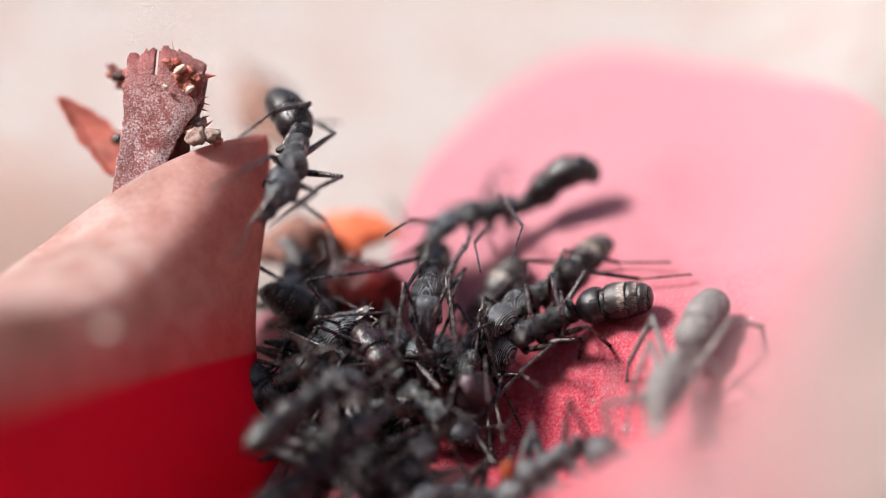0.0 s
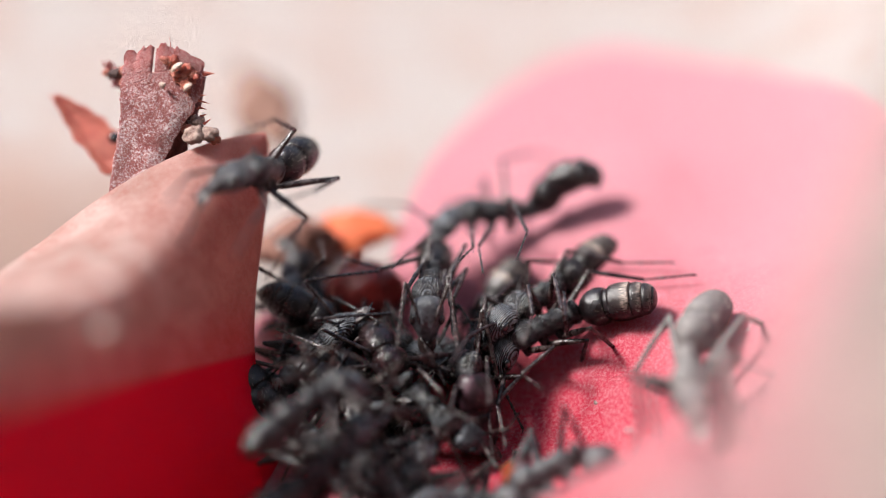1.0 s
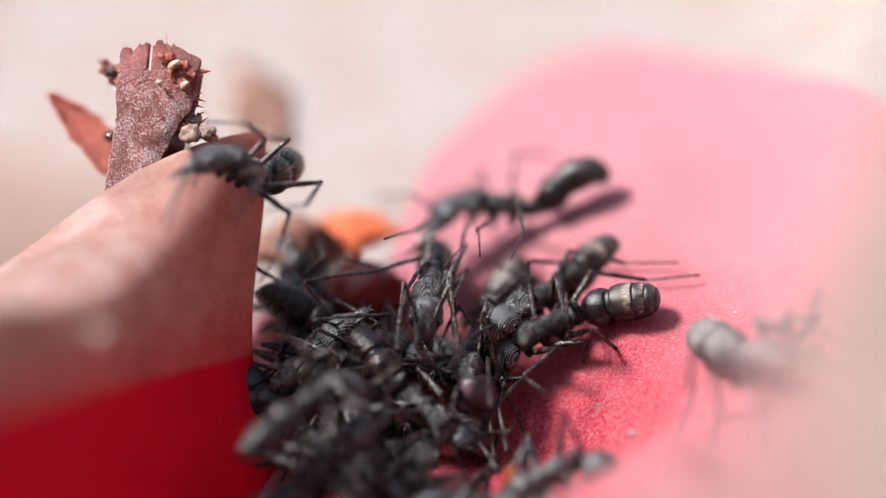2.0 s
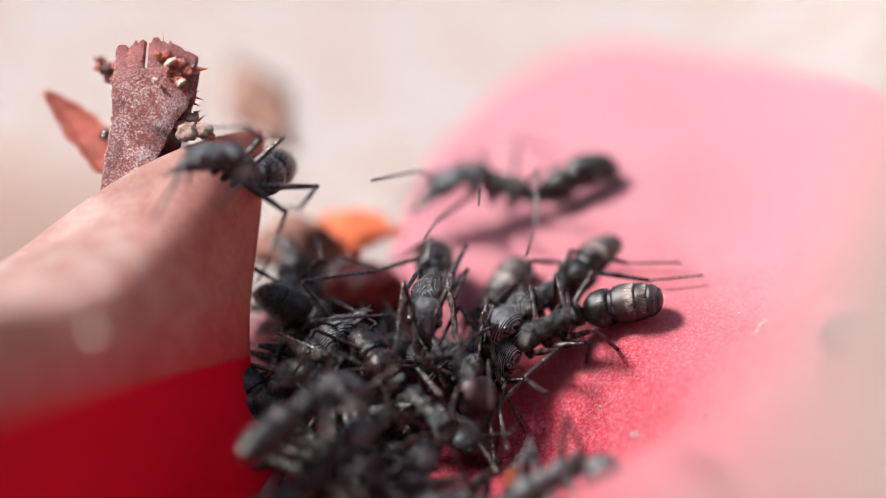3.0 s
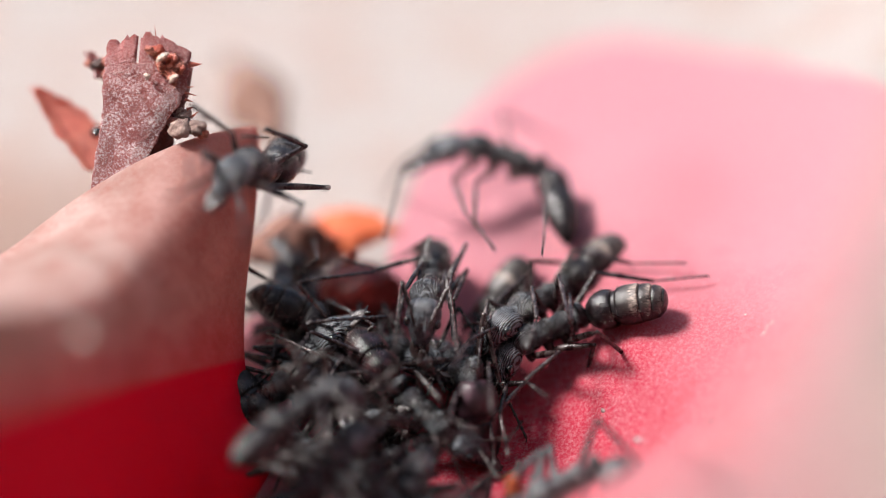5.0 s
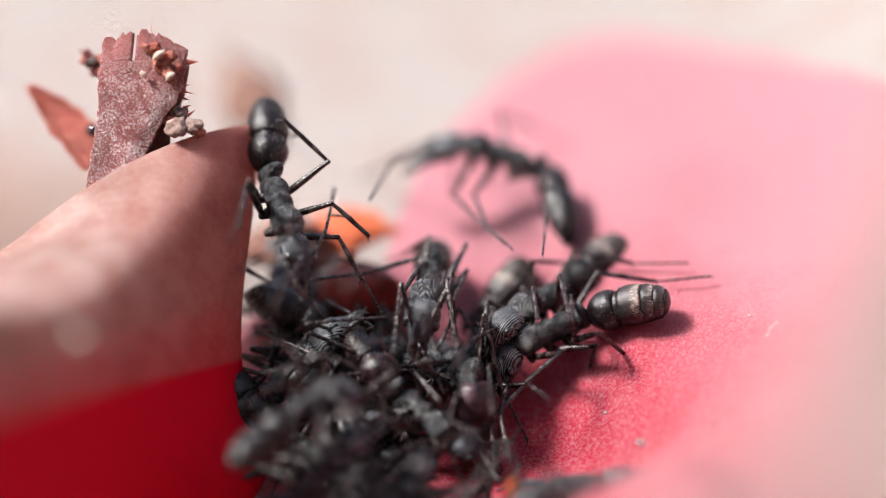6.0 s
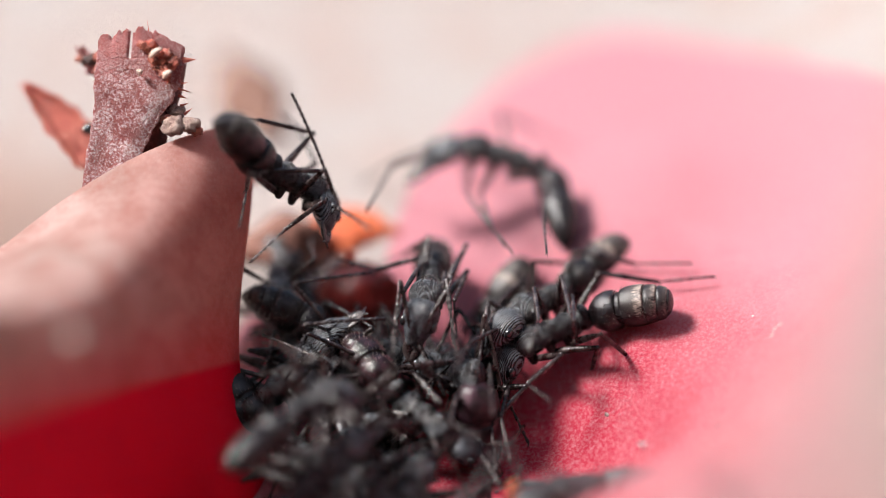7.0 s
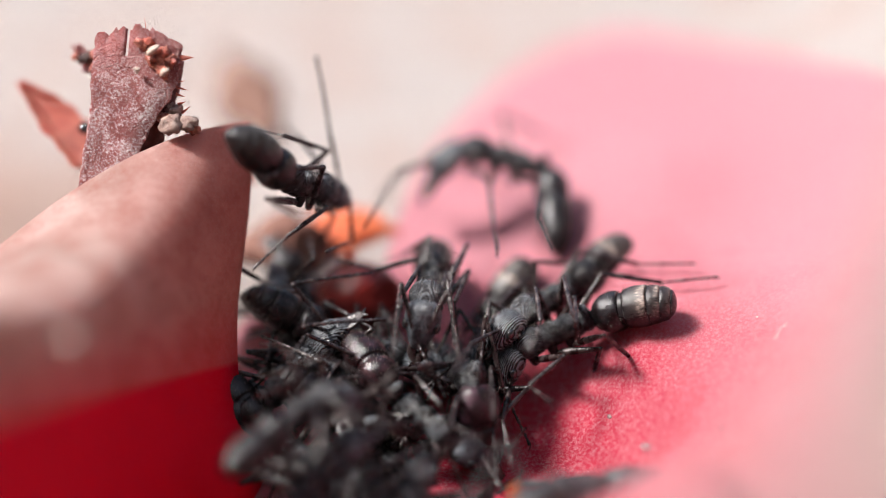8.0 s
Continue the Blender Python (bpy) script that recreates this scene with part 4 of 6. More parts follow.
A = build_ant("black ant facing out of the swarm, jaws down", ant_a)
build_ant("large black ant with tan-banded gaster on pink paper", ant_b)
build_ant("black ant with raised banded gaster behind another", ant_c)
build_ant("black ant with its head buried in the swarm", ant_c2)
build_ant("black ant with a round purplish gaster under others", ant_d)
E = build_ant("glossy black ant climbing down across the swarm", ant_e)
build_ant("grey-backed black ant at the swarm's near edge", ant_f)
for spec in (ant_g, ant_h, ant_i, ant_k, ant_l, ant_m, ant_n, ant_o, ant_p, ant_q, ant_r, ant_s):
    build_ant("black ant crowded into the dark heap", spec)


# walking ants: times and key poses
fold_ant = []
fold_ant.append((0.0, dict(rear=(-8.25, 3.83, 5.04), front=(-8.72, 0.07, 4.70), mouth=(-9.61, -2.13, 3.90), tail=(-10.03, 8.95, 4.87), up=(0.61, -0.27, 0.74), s=1.03, legs={"r2": ((-7.64, 6.00, 6.18), (-9.65, 3.48, 6.98), (-11.42, 1.14, 6.62)), "l2": ((-6.24, 5.93, 4.27), (-7.59, 8.85, 3.47), (-6.08, 11.05, 2.20)), "l1": ((-5.72, 1.15, 4.06), (-7.23, -1.01, 4.43), (-9.06, -1.81, 3.16)), "r1": ((-9.69, -0.40, 6.26), (-11.11, -2.62, 6.55), (-12.77, -4.30, 6.30)), "l0": ((-7.09, -1.42, 4.51), (-8.29, -3.72, 4.65), (-9.61, -2.69, 3.05)), "r0": ((-10.13, 3.06, 2.74), (-10.71, 4.33, 0.55), (-10.79, 2.02, 0.37))}, feelers={"l": ((-6.57, -2.70, 3.35), (-5.59, -6.60, 2.04)), "r": ((-10.77, -2.63, 3.17), (-11.33, -6.80, 3.60))}, curl=-6)))
fold_ant.append((0.3, dict(rear=(-8.40, 3.20, 4.55), front=(-9.30, -0.49, 4.77), mouth=(-10.72, -2.44, 4.13), tail=(-8.62, 8.64, 4.48), up=(0.51, -0.22, 0.83), s=1.03, legs={"r2": ((-7.70, 5.37, 5.68), (-9.43, 2.91, 7.07), (-11.80, 1.31, 6.31)), "l2": ((-6.70, 5.37, 3.48), (-7.99, 8.34, 2.78), (-6.48, 10.63, 1.65)), "l1": ((-6.01, 0.40, 3.66), (-8.09, -1.23, 3.96), (-9.86, -2.78, 4.18)), "r1": ((-9.83, -0.67, 6.32), (-11.12, -2.99, 6.45), (-12.80, -4.62, 6.11)), "l0": ((-7.83, -2.36, 4.37), (-8.85, -4.74, 4.39), (-10.49, -5.63, 3.01)), "r0": ((-11.04, 2.78, 3.25), (-11.26, 0.20, 3.23), (-12.12, -1.94, 2.98))}, feelers={"l": ((-9.48, -4.66, 4.17), (-10.57, -8.74, 4.37)), "r": ((-11.88, -2.94, 3.44), (-12.81, -7.01, 4.08))}, curl=-6)))
fold_ant.append((0.6, dict(rear=(-9.05, 2.40, 4.17), front=(-10.43, -0.87, 5.54), mouth=(-12.31, -2.45, 5.13), tail=(-7.21, 7.43, 3.43), up=(0.11, -0.03, 0.99), s=1.03, legs={"r2": ((-7.90, 3.47, 6.16), (-9.25, 0.99, 7.89), (-11.31, -1.14, 7.72)), "l2": ((-5.45, 1.35, 3.89), (-6.97, -1.47, 4.76), (-9.49, -3.02, 4.88)), "l1": ((-6.80, -1.02, 3.86), (-7.57, -3.44, 3.11), (-8.22, -2.88, 0.90)), "r1": ((-10.47, -0.61, 6.83), (-11.30, -3.04, 7.52), (-12.43, -5.07, 7.94)), "l0": ((-8.70, -3.27, 4.94), (-9.71, -5.64, 4.65), (-10.57, -7.73, 4.14)), "r0": ((-11.60, 2.39, 3.81), (-12.12, -0.13, 4.12), (-12.98, -2.28, 3.88))}, feelers={"l": ((-12.57, -4.03, 4.52), (-13.30, -8.19, 4.76)), "r": ((-13.63, -3.50, 6.36), (-14.49, -7.60, 6.90))}, curl=-6)))
fold_ant.append((1.0, dict(rear=(-9.56, 1.91, 3.90), front=(-10.79, -1.28, 5.60), mouth=(-12.91, -2.59, 5.47), tail=(-7.62, 6.76, 2.47), up=(0.05, -0.01, 1.00), s=1.03, legs={"r2": ((-8.36, 2.51, 6.24), (-9.38, 0.09, 8.26), (-11.25, -2.21, 8.41)), "l2": ((-5.92, 0.95, 4.02), (-7.04, -2.02, 4.94), (-9.08, -4.14, 5.28)), "l1": ((-7.60, -1.85, 3.02), (-8.73, -4.18, 2.45), (-9.81, -3.83, 0.37)), "r1": ((-10.47, -0.90, 6.82), (-10.91, -3.46, 7.37), (-11.73, -5.54, 8.17)), "l0": ((-9.71, -3.94, 5.10), (-10.54, -6.40, 5.15), (-11.23, -8.55, 4.62)), "r0": ((-11.99, 1.93, 4.04), (-12.66, -0.50, 4.67), (-13.50, -2.65, 4.44))}, feelers={"l": ((-13.42, -3.98, 4.83), (-14.13, -8.14, 5.08)), "r": ((-14.00, -3.62, 6.76), (-14.84, -7.67, 7.62))}, curl=-6)))
fold_ant.append((1.5, dict(rear=(-9.99, 1.59, 3.76), front=(-11.75, -0.84, 6.11), mouth=(-13.84, -2.19, 6.28), tail=(-8.08, 6.28, 2.04), up=(-0.10, -0.01, 0.99), s=1.03, legs={"r2": ((-8.46, 2.14, 5.90), (-9.25, -0.60, 7.59), (-10.52, -2.75, 9.18)), "l2": ((-6.55, 0.56, 4.05), (-7.29, -2.61, 4.68), (-9.56, -4.43, 5.21)), "l1": ((-8.24, -1.17, 2.88), (-8.63, -3.69, 2.17), (-9.82, -3.42, 0.14)), "r1": ((-9.65, 1.34, 6.24), (-10.64, -0.23, 8.13), (-13.00, -0.30, 8.27)), "l0": ((-9.23, -2.68, 6.48), (-10.15, -4.96, 5.65), (-11.04, -7.09, 5.53)), "r0": ((-12.37, 2.33, 5.15), (-12.88, -0.19, 5.53), (-13.39, -2.44, 5.36))}, feelers={"l": ((-14.25, -3.55, 5.63), (-14.94, -7.71, 5.88)), "r": ((-14.83, -2.83, 8.04), (-15.73, -6.80, 9.18))}, curl=-6)))
fold_ant.append((3.0, dict(rear=(-10.41, 1.52, 3.64), front=(-11.97, -0.78, 6.24), mouth=(-14.29, -1.70, 6.19), tail=(-8.87, 6.19, 1.55), up=(-0.10, -0.01, 0.99), s=1.03, legs={"r2": ((-8.80, 2.01, 5.84), (-9.27, -0.79, 7.56), (-10.30, -3.38, 8.55)), "l2": ((-6.90, 0.33, 3.74), (-7.78, -2.84, 4.12), (-8.56, -5.32, 5.56)), "l1": ((-8.54, -1.18, 2.95), (-9.23, -3.51, 1.89), (-10.06, -2.88, -0.24)), "r1": ((-9.91, 1.23, 6.21), (-10.72, -0.61, 7.94), (-12.67, 0.54, 7.25)), "l0": ((-10.17, -3.18, 6.73), (-11.30, -5.51, 6.73), (-11.95, -7.73, 6.89)), "r0": ((-12.59, 2.30, 5.28), (-13.23, -0.17, 5.76), (-13.73, -2.43, 5.63))}, feelers={"l": ((-14.52, -3.41, 5.76), (-15.17, -7.54, 6.37)), "r": ((-15.51, -1.40, 8.33), (-16.13, -4.92, 10.58))}, curl=-6)))
fold_ant.append((3.5, dict(rear=(-10.35, 1.51, 3.62), front=(-12.06, -0.42, 6.42), mouth=(-14.49, -0.80, 6.04), tail=(-8.81, 6.13, 1.55), up=(-0.10, -0.01, 0.99), s=1.03, legs={"r2": ((-8.72, 2.10, 5.81), (-9.21, -0.73, 7.48), (-10.24, -3.32, 8.48)), "l2": ((-6.99, 0.32, 3.73), (-7.73, -2.89, 4.14), (-8.50, -5.37, 5.57)), "l1": ((-8.70, -1.07, 3.05), (-9.18, -3.36, 1.80), (-10.00, -2.72, -0.33)), "r1": ((-9.80, 1.39, 6.18), (-10.66, -0.50, 7.83), (-12.60, 0.67, 7.13)), "l0": ((-10.11, -2.98, 6.59), (-11.24, -5.32, 6.60), (-11.88, -7.54, 6.76)), "r0": ((-12.53, 2.64, 5.05), (-13.17, 0.17, 5.54), (-13.66, -2.09, 5.41))}, feelers={"l": ((-14.84, -2.55, 5.60), (-15.48, -6.68, 6.21)), "r": ((-15.43, -1.16, 8.16), (-16.31, -3.47, 11.59))}, curl=-6)))
fold_ant.append((4.0, dict(rear=(-10.28, 1.50, 3.60), front=(-11.90, -0.07, 6.67), mouth=(-14.36, -0.35, 6.45), tail=(-8.76, 6.06, 1.56), up=(-0.10, -0.01, 0.99), s=1.03, legs={"r2": ((-8.60, 2.13, 5.83), (-9.16, -0.72, 7.43), (-10.17, -3.31, 8.44)), "l2": ((-7.00, 0.29, 3.74), (-6.89, -2.92, 2.93), (-7.32, -5.59, 1.72)), "l1": ((-8.76, -1.00, 3.14), (-9.12, -3.21, 1.71), (-9.94, -2.55, -0.41)), "r1": ((-9.60, 1.51, 6.23), (-10.60, -0.43, 7.75), (-12.53, 0.75, 7.04)), "l0": ((-10.05, -2.89, 6.51), (-11.17, -5.23, 6.53), (-11.81, -7.45, 6.70)), "r0": ((-12.47, 2.86, 4.90), (-13.10, 0.39, 5.39), (-13.59, -1.87, 5.26))}, feelers={"l": ((-14.82, -1.93, 5.91), (-15.46, -6.06, 6.52)), "r": ((-15.34, -1.03, 8.04), (-16.21, -3.34, 11.46))}, curl=-6)))
fold_ant.append((4.5, dict(rear=(-10.04, 1.40, 3.42), front=(-11.72, 0.35, 6.67), mouth=(-14.20, 0.17, 6.65), tail=(-8.77, 5.82, 1.02), up=(-0.10, -0.01, 0.99), s=1.03, legs={"r2": ((-8.49, 2.36, 5.83), (-9.29, -0.54, 7.22), (-10.12, -3.17, 8.32)), "l2": ((-7.13, -0.11, 2.89), (-7.72, -3.28, 2.10), (-9.84, -3.36, 0.04)), "l1": ((-8.79, -0.85, 3.08), (-8.82, -3.22, 1.89), (-9.96, -2.81, -0.14)), "r1": ((-9.65, 2.73, 5.58), (-10.75, 0.84, 7.08), (-12.48, 2.20, 6.21)), "l0": ((-10.29, -2.53, 6.89), (-11.26, -4.91, 6.53), (-11.75, -7.18, 6.53)), "r0": ((-12.41, 3.37, 5.09), (-13.03, 0.90, 5.58), (-13.53, -1.34, 5.28))}, feelers={"l": ((-14.70, -1.30, 5.94), (-15.34, -5.43, 6.55)), "r": ((-15.58, 0.74, 8.22), (-16.42, -1.46, 11.73))}, curl=-6)))
fold_ant.append((5.2, dict(rear=(-9.14, 2.29, 3.57), front=(-9.88, -1.31, 4.55), mouth=(-10.42, -3.44, 3.38), tail=(-8.10, 7.57, 2.76), up=(0.21, -0.18, 0.96), s=1.03, legs={"r2": ((-8.59, 4.47, 4.61), (-9.36, 1.57, 6.02), (-10.43, -0.99, 7.07)), "l2": ((-6.01, 3.14, 2.76), (-6.98, 0.91, 5.02), (-8.07, -1.63, 6.08)), "l1": ((-7.08, -1.85, 3.16), (-8.04, -4.30, 3.53), (-9.00, -2.79, 1.99)), "r1": ((-10.15, -1.28, 5.88), (-10.62, -3.79, 6.60), (-11.10, -6.09, 6.89)), "l0": ((-8.34, -3.41, 4.37), (-8.56, -5.93, 3.79), (-9.67, -7.89, 3.25)), "r0": ((-10.98, -3.09, 5.21), (-11.16, -5.68, 5.32), (-11.36, -7.96, 4.96))}, feelers={"l": ((-8.89, -5.22, 3.39), (-8.17, -9.38, 3.46)), "r": ((-11.52, -5.10, 3.65), (-11.90, -9.28, 4.07))}, curl=-6)))
fold_ant.append((5.8, dict(rear=(-8.87, 2.82, 2.49), front=(-8.60, -0.73, 1.14), mouth=(-8.20, -2.85, -0.16), tail=(-8.19, 8.00, 3.99), up=(0.47, -0.56, 0.68), s=1.03, legs={"l2": ((-5.92, 3.50, 3.34), (-7.10, 6.59, 3.03), (-8.56, 8.79, 1.69)), "r2": ((-10.21, -0.23, 4.53), (-10.41, 2.05, 2.13), (-10.77, -0.88, 1.91)), "l1": ((-6.46, -0.03, 2.42), (-7.75, -2.25, 3.10), (-9.00, -0.71, 1.81)), "r1": ((-10.46, -0.19, 3.89), (-10.07, -2.78, 3.50), (-10.29, -5.08, 2.97)), "l0": ((-6.85, -1.27, 2.30), (-7.43, -3.80, 2.23), (-7.94, -6.04, 2.52)), "r0": ((-8.35, -1.99, 2.71), (-9.74, -4.18, 2.78), (-11.12, -6.04, 2.79))}, feelers={"l": ((-6.53, -0.16, -0.28), (-5.58, 3.57, -2.02)), "r": ((-9.16, -4.64, 2.04), (-9.86, -8.67, 3.06))}, curl=-6)))
fold_ant.append((6.2, dict(rear=(-9.36, 2.96, 2.73), front=(-7.65, 0.21, 0.74), mouth=(-6.73, -0.97, -1.28), tail=(-11.27, 7.26, 5.48), up=(0.84, -0.28, 0.46), s=1.03, legs={"l2": ((-6.29, 3.79, 3.31), (-7.49, 1.90, 5.75), (-8.33, 4.42, 4.45)), "r2": ((-10.31, -0.71, 4.44), (-10.52, 1.79, 2.26), (-10.70, -1.16, 2.06)), "l1": ((-6.66, 3.94, 1.50), (-7.45, 6.46, 1.27), (-8.68, 8.34, 0.51)), "r1": ((-10.11, -0.40, 3.83), (-10.30, -3.05, 3.81), (-10.50, -5.38, 3.48)), "l0": ((-6.86, 3.39, -0.71), (-7.71, 4.78, -2.73), (-8.24, 5.81, -4.74)), "r0": ((-6.73, -1.17, 2.14), (-8.29, -3.20, 1.72), (-9.99, -4.74, 1.36))}, feelers={"l": ((-5.78, 1.81, 0.95), (-4.58, 5.60, 2.37)), "r": ((-7.45, -3.33, -0.75), (-7.61, -7.48, 0.02))}, curl=-6)))
fold_ant.append((6.5, dict(rear=(-9.45, 3.31, 3.34), front=(-7.09, 1.89, 0.70), mouth=(-6.63, 0.65, -1.42), tail=(-12.15, 2.68, 7.87), up=(0.85, -0.06, 0.53), s=1.03, legs={"l2": ((-7.50, 5.00, 4.80), (-9.88, 4.13, 6.94), (-12.60, 5.28, 6.76)), "r2": ((-10.17, -0.23, 4.72), (-10.41, 2.23, 2.51), (-10.69, -0.61, 1.75)), "l1": ((-6.66, 5.17, 1.90), (-8.35, 7.19, 1.55), (-9.58, 9.06, 0.79)), "r1": ((-6.45, 2.12, 3.18), (-9.09, 2.16, 3.48), (-10.38, 0.39, 4.38)), "l0": ((-6.57, 5.08, -0.01), (-6.26, 5.97, -2.43), (-6.10, 7.13, -4.43)), "r0": ((-6.70, -0.65, 1.56), (-8.59, -2.35, 1.06), (-9.99, -4.20, 0.92))}, feelers={"l": ((-5.53, 3.68, -1.39), (-5.62, 5.71, -5.09)), "r": ((-5.55, -0.88, 1.63), (-5.41, -5.09, 1.30))}, curl=-6)))
fold_ant.append((6.8, dict(rear=(-9.08, 2.19, 3.40), front=(-6.68, 3.82, 0.93), mouth=(-6.35, 1.81, -0.53), tail=(-11.82, 0.13, 7.59), up=(0.72, 0.04, 0.69), s=1.03, legs={"l2": ((-6.88, 5.24, 4.16), (-9.73, 4.23, 5.52), (-11.76, 6.16, 4.57)), "r2": ((-10.02, -0.22, 4.70), (-10.28, 2.13, 2.38), (-10.53, -0.77, 1.83)), "l1": ((-6.93, 5.95, 1.86), (-8.44, 8.13, 1.77), (-9.58, 10.04, 0.93)), "r1": ((-6.30, 2.03, 3.62), (-8.94, 1.78, 3.69), (-9.73, -0.28, 4.57)), "l0": ((-6.21, 5.67, -0.63), (-7.09, 5.95, -3.05), (-8.41, 6.37, -4.91)), "r0": ((-6.93, 0.49, 1.96), (-8.43, -1.63, 1.82), (-10.00, -3.03, 0.84))}, feelers={"l": ((-6.36, 3.92, 2.19), (-7.54, 5.78, 5.80)), "r": ((-4.96, 0.19, 1.55), (-5.11, -4.02, 1.85))}, curl=-6)))
fold_ant.append((7.0, dict(rear=(-8.87, 2.01, 3.49), front=(-6.48, 3.79, 1.11), mouth=(-5.96, 1.42, 0.44), tail=(-11.67, -0.19, 7.58), up=(0.67, 0.07, 0.74), s=1.03, legs={"l2": ((-6.84, 5.43, 3.90), (-9.72, 4.46, 5.24), (-11.75, 6.32, 4.13)), "r2": ((-9.99, -0.32, 4.75), (-10.25, 2.04, 2.43), (-10.50, -0.86, 1.88)), "l1": ((-6.76, 5.82, 1.85), (-7.79, 8.05, 2.86), (-8.62, 10.24, 2.53)), "r1": ((-6.27, 1.50, 3.81), (-8.89, 1.15, 4.03), (-9.68, -0.90, 4.90)), "l0": ((-6.09, 5.18, -0.88), (-6.84, 6.22, -3.13), (-7.93, 7.40, -4.80)), "r0": ((-6.21, 0.76, 2.44), (-8.29, -0.08, 1.12), (-9.98, -0.94, -0.20))}, feelers={"l": ((-6.27, 3.63, 2.88), (-7.76, 5.44, 6.39)), "r": ((-5.32, -0.07, 2.37), (-3.56, -3.75, 3.46))}, curl=-6)))
fold_ant.append((7.5, dict(rear=(-8.41, 1.88, 3.26), front=(-6.27, 3.99, 0.91), mouth=(-5.65, 1.88, -0.31), tail=(-10.90, -0.40, 7.48), up=(0.62, 0.09, 0.78), s=1.03, legs={"l2": ((-6.16, 5.32, 2.88), (-8.79, 4.35, 4.65), (-11.36, 5.67, 4.00)), "r2": ((-9.59, -0.44, 4.45), (-9.90, 2.02, 2.25), (-10.32, -0.89, 1.88)), "l1": ((-6.48, 5.77, 1.85), (-7.92, 7.98, 1.59), (-8.60, 10.12, 0.84)), "r1": ((-6.18, 1.61, 3.81), (-8.21, 0.10, 4.59), (-9.29, -1.94, 5.13)), "l0": ((-5.97, 4.79, -1.35), (-6.98, 5.66, -3.58), (-7.94, 6.54, -5.49)), "r0": ((-6.12, 0.76, 2.19), (-8.18, -0.09, 0.85), (-9.70, -1.03, -0.62))}, feelers={"l": ((-5.37, 5.42, -0.41), (-4.07, 9.06, -2.11)), "r": ((-4.72, 0.45, 2.06), (-3.81, -3.25, 0.25))}, curl=-6)))
fold_ant.append((8.0, dict(rear=(-7.72, 1.73, 2.99), front=(-6.07, 4.40, 0.83), mouth=(-5.48, 6.37, -0.62), tail=(-11.03, -0.23, 6.76), up=(0.64, 0.19, 0.75), s=1.03, legs={"l2": ((-6.07, 5.53, 2.73), (-8.29, 3.85, 4.55), (-10.42, 5.80, 3.89)), "r2": ((-9.01, -0.95, 3.50), (-7.48, -3.81, 4.20), (-5.86, -5.85, 5.61)), "l1": ((-6.39, 5.95, 1.49), (-7.72, 8.13, 2.22), (-8.39, 10.30, 1.56)), "r1": ((-6.18, 1.79, 3.82), (-8.17, 0.20, 4.57), (-9.24, -1.86, 5.05)), "l0": ((-5.77, 5.58, -1.13), (-6.84, 5.51, -3.49), (-7.89, 6.61, -5.24)), "r0": ((-6.04, 0.93, 1.91), (-8.08, -0.29, 0.87), (-9.75, -1.16, -0.48))}, feelers={"l": ((-5.99, 7.17, 2.77), (-6.51, 9.08, 6.50)), "r": ((-4.84, 4.31, -2.03), (-5.94, 0.61, -0.32))}, curl=-6)))
far_ant = []
far_ant.append((0, dict(rear=(4.68, 8.41, -1.83), front=(0.73, 7.51, -2.23), mouth=(-1.05, 5.55, -2.71), tail=(10.39, 8.90, -0.91), up=(0.00, -0.01, 1.00), s=1.10, legs={"r2": ((2.73, 12.54, -2.34), (3.95, 15.76, -3.16), (6.71, 16.90, -4.18)), "r1": ((2.55, 11.67, -2.44), (2.07, 13.71, -4.35), (2.26, 15.21, -6.37)), "r0": ((1.38, 11.28, -3.37), (-0.81, 12.31, -4.73), (-2.85, 13.52, -5.42)), "l2": ((3.30, 5.51, 0.44), (4.56, 2.20, 0.26), (3.88, -0.85, -0.21)), "l1": ((2.75, 4.82, -1.05), (1.81, 2.15, -0.83), (2.12, -0.32, -1.26)), "l0": ((1.67, 4.59, -1.29), (1.33, 1.85, -1.03), (0.51, -0.48, -0.80))}, feelers={"l": ((-1.76, 4.16, -0.41), (-3.27, 0.15, 0.99)), "r": ((-2.13, 8.62, -3.21), (-3.18, 12.95, -3.92))}, curl=-32, plates='slim')))
far_ant.append((1.5, dict(rear=(4.82, 8.40, -2.25), front=(0.78, 7.96, -2.01), mouth=(-0.84, 6.04, -2.93), tail=(10.47, 8.92, -1.23), up=(0.00, -0.01, 1.00), s=1.10, legs={"r2": ((3.81, 12.05, -0.77), (5.85, 14.70, -1.93), (8.23, 15.81, -3.68)), "r1": ((2.34, 11.67, -1.76), (1.86, 13.33, -4.01), (2.21, 14.68, -6.12)), "r0": ((1.19, 11.64, -3.07), (-0.80, 12.76, -4.65), (-2.80, 13.82, -5.63)), "l2": ((3.88, 5.51, 0.19), (4.63, 2.06, -0.05), (3.95, -1.03, -0.09)), "l1": ((2.83, 4.98, -1.17), (1.94, 2.29, -1.10), (2.08, -0.23, -1.29)), "l0": ((1.48, 4.86, -1.28), (1.46, 2.09, -1.17), (0.50, -0.18, -0.95))}, feelers={"l": ((-1.57, 4.08, -2.32), (-2.97, -0.01, -1.05)), "r": ((-2.09, 9.31, -1.94), (-4.77, 12.47, -3.72))}, curl=-32, plates='slim')))
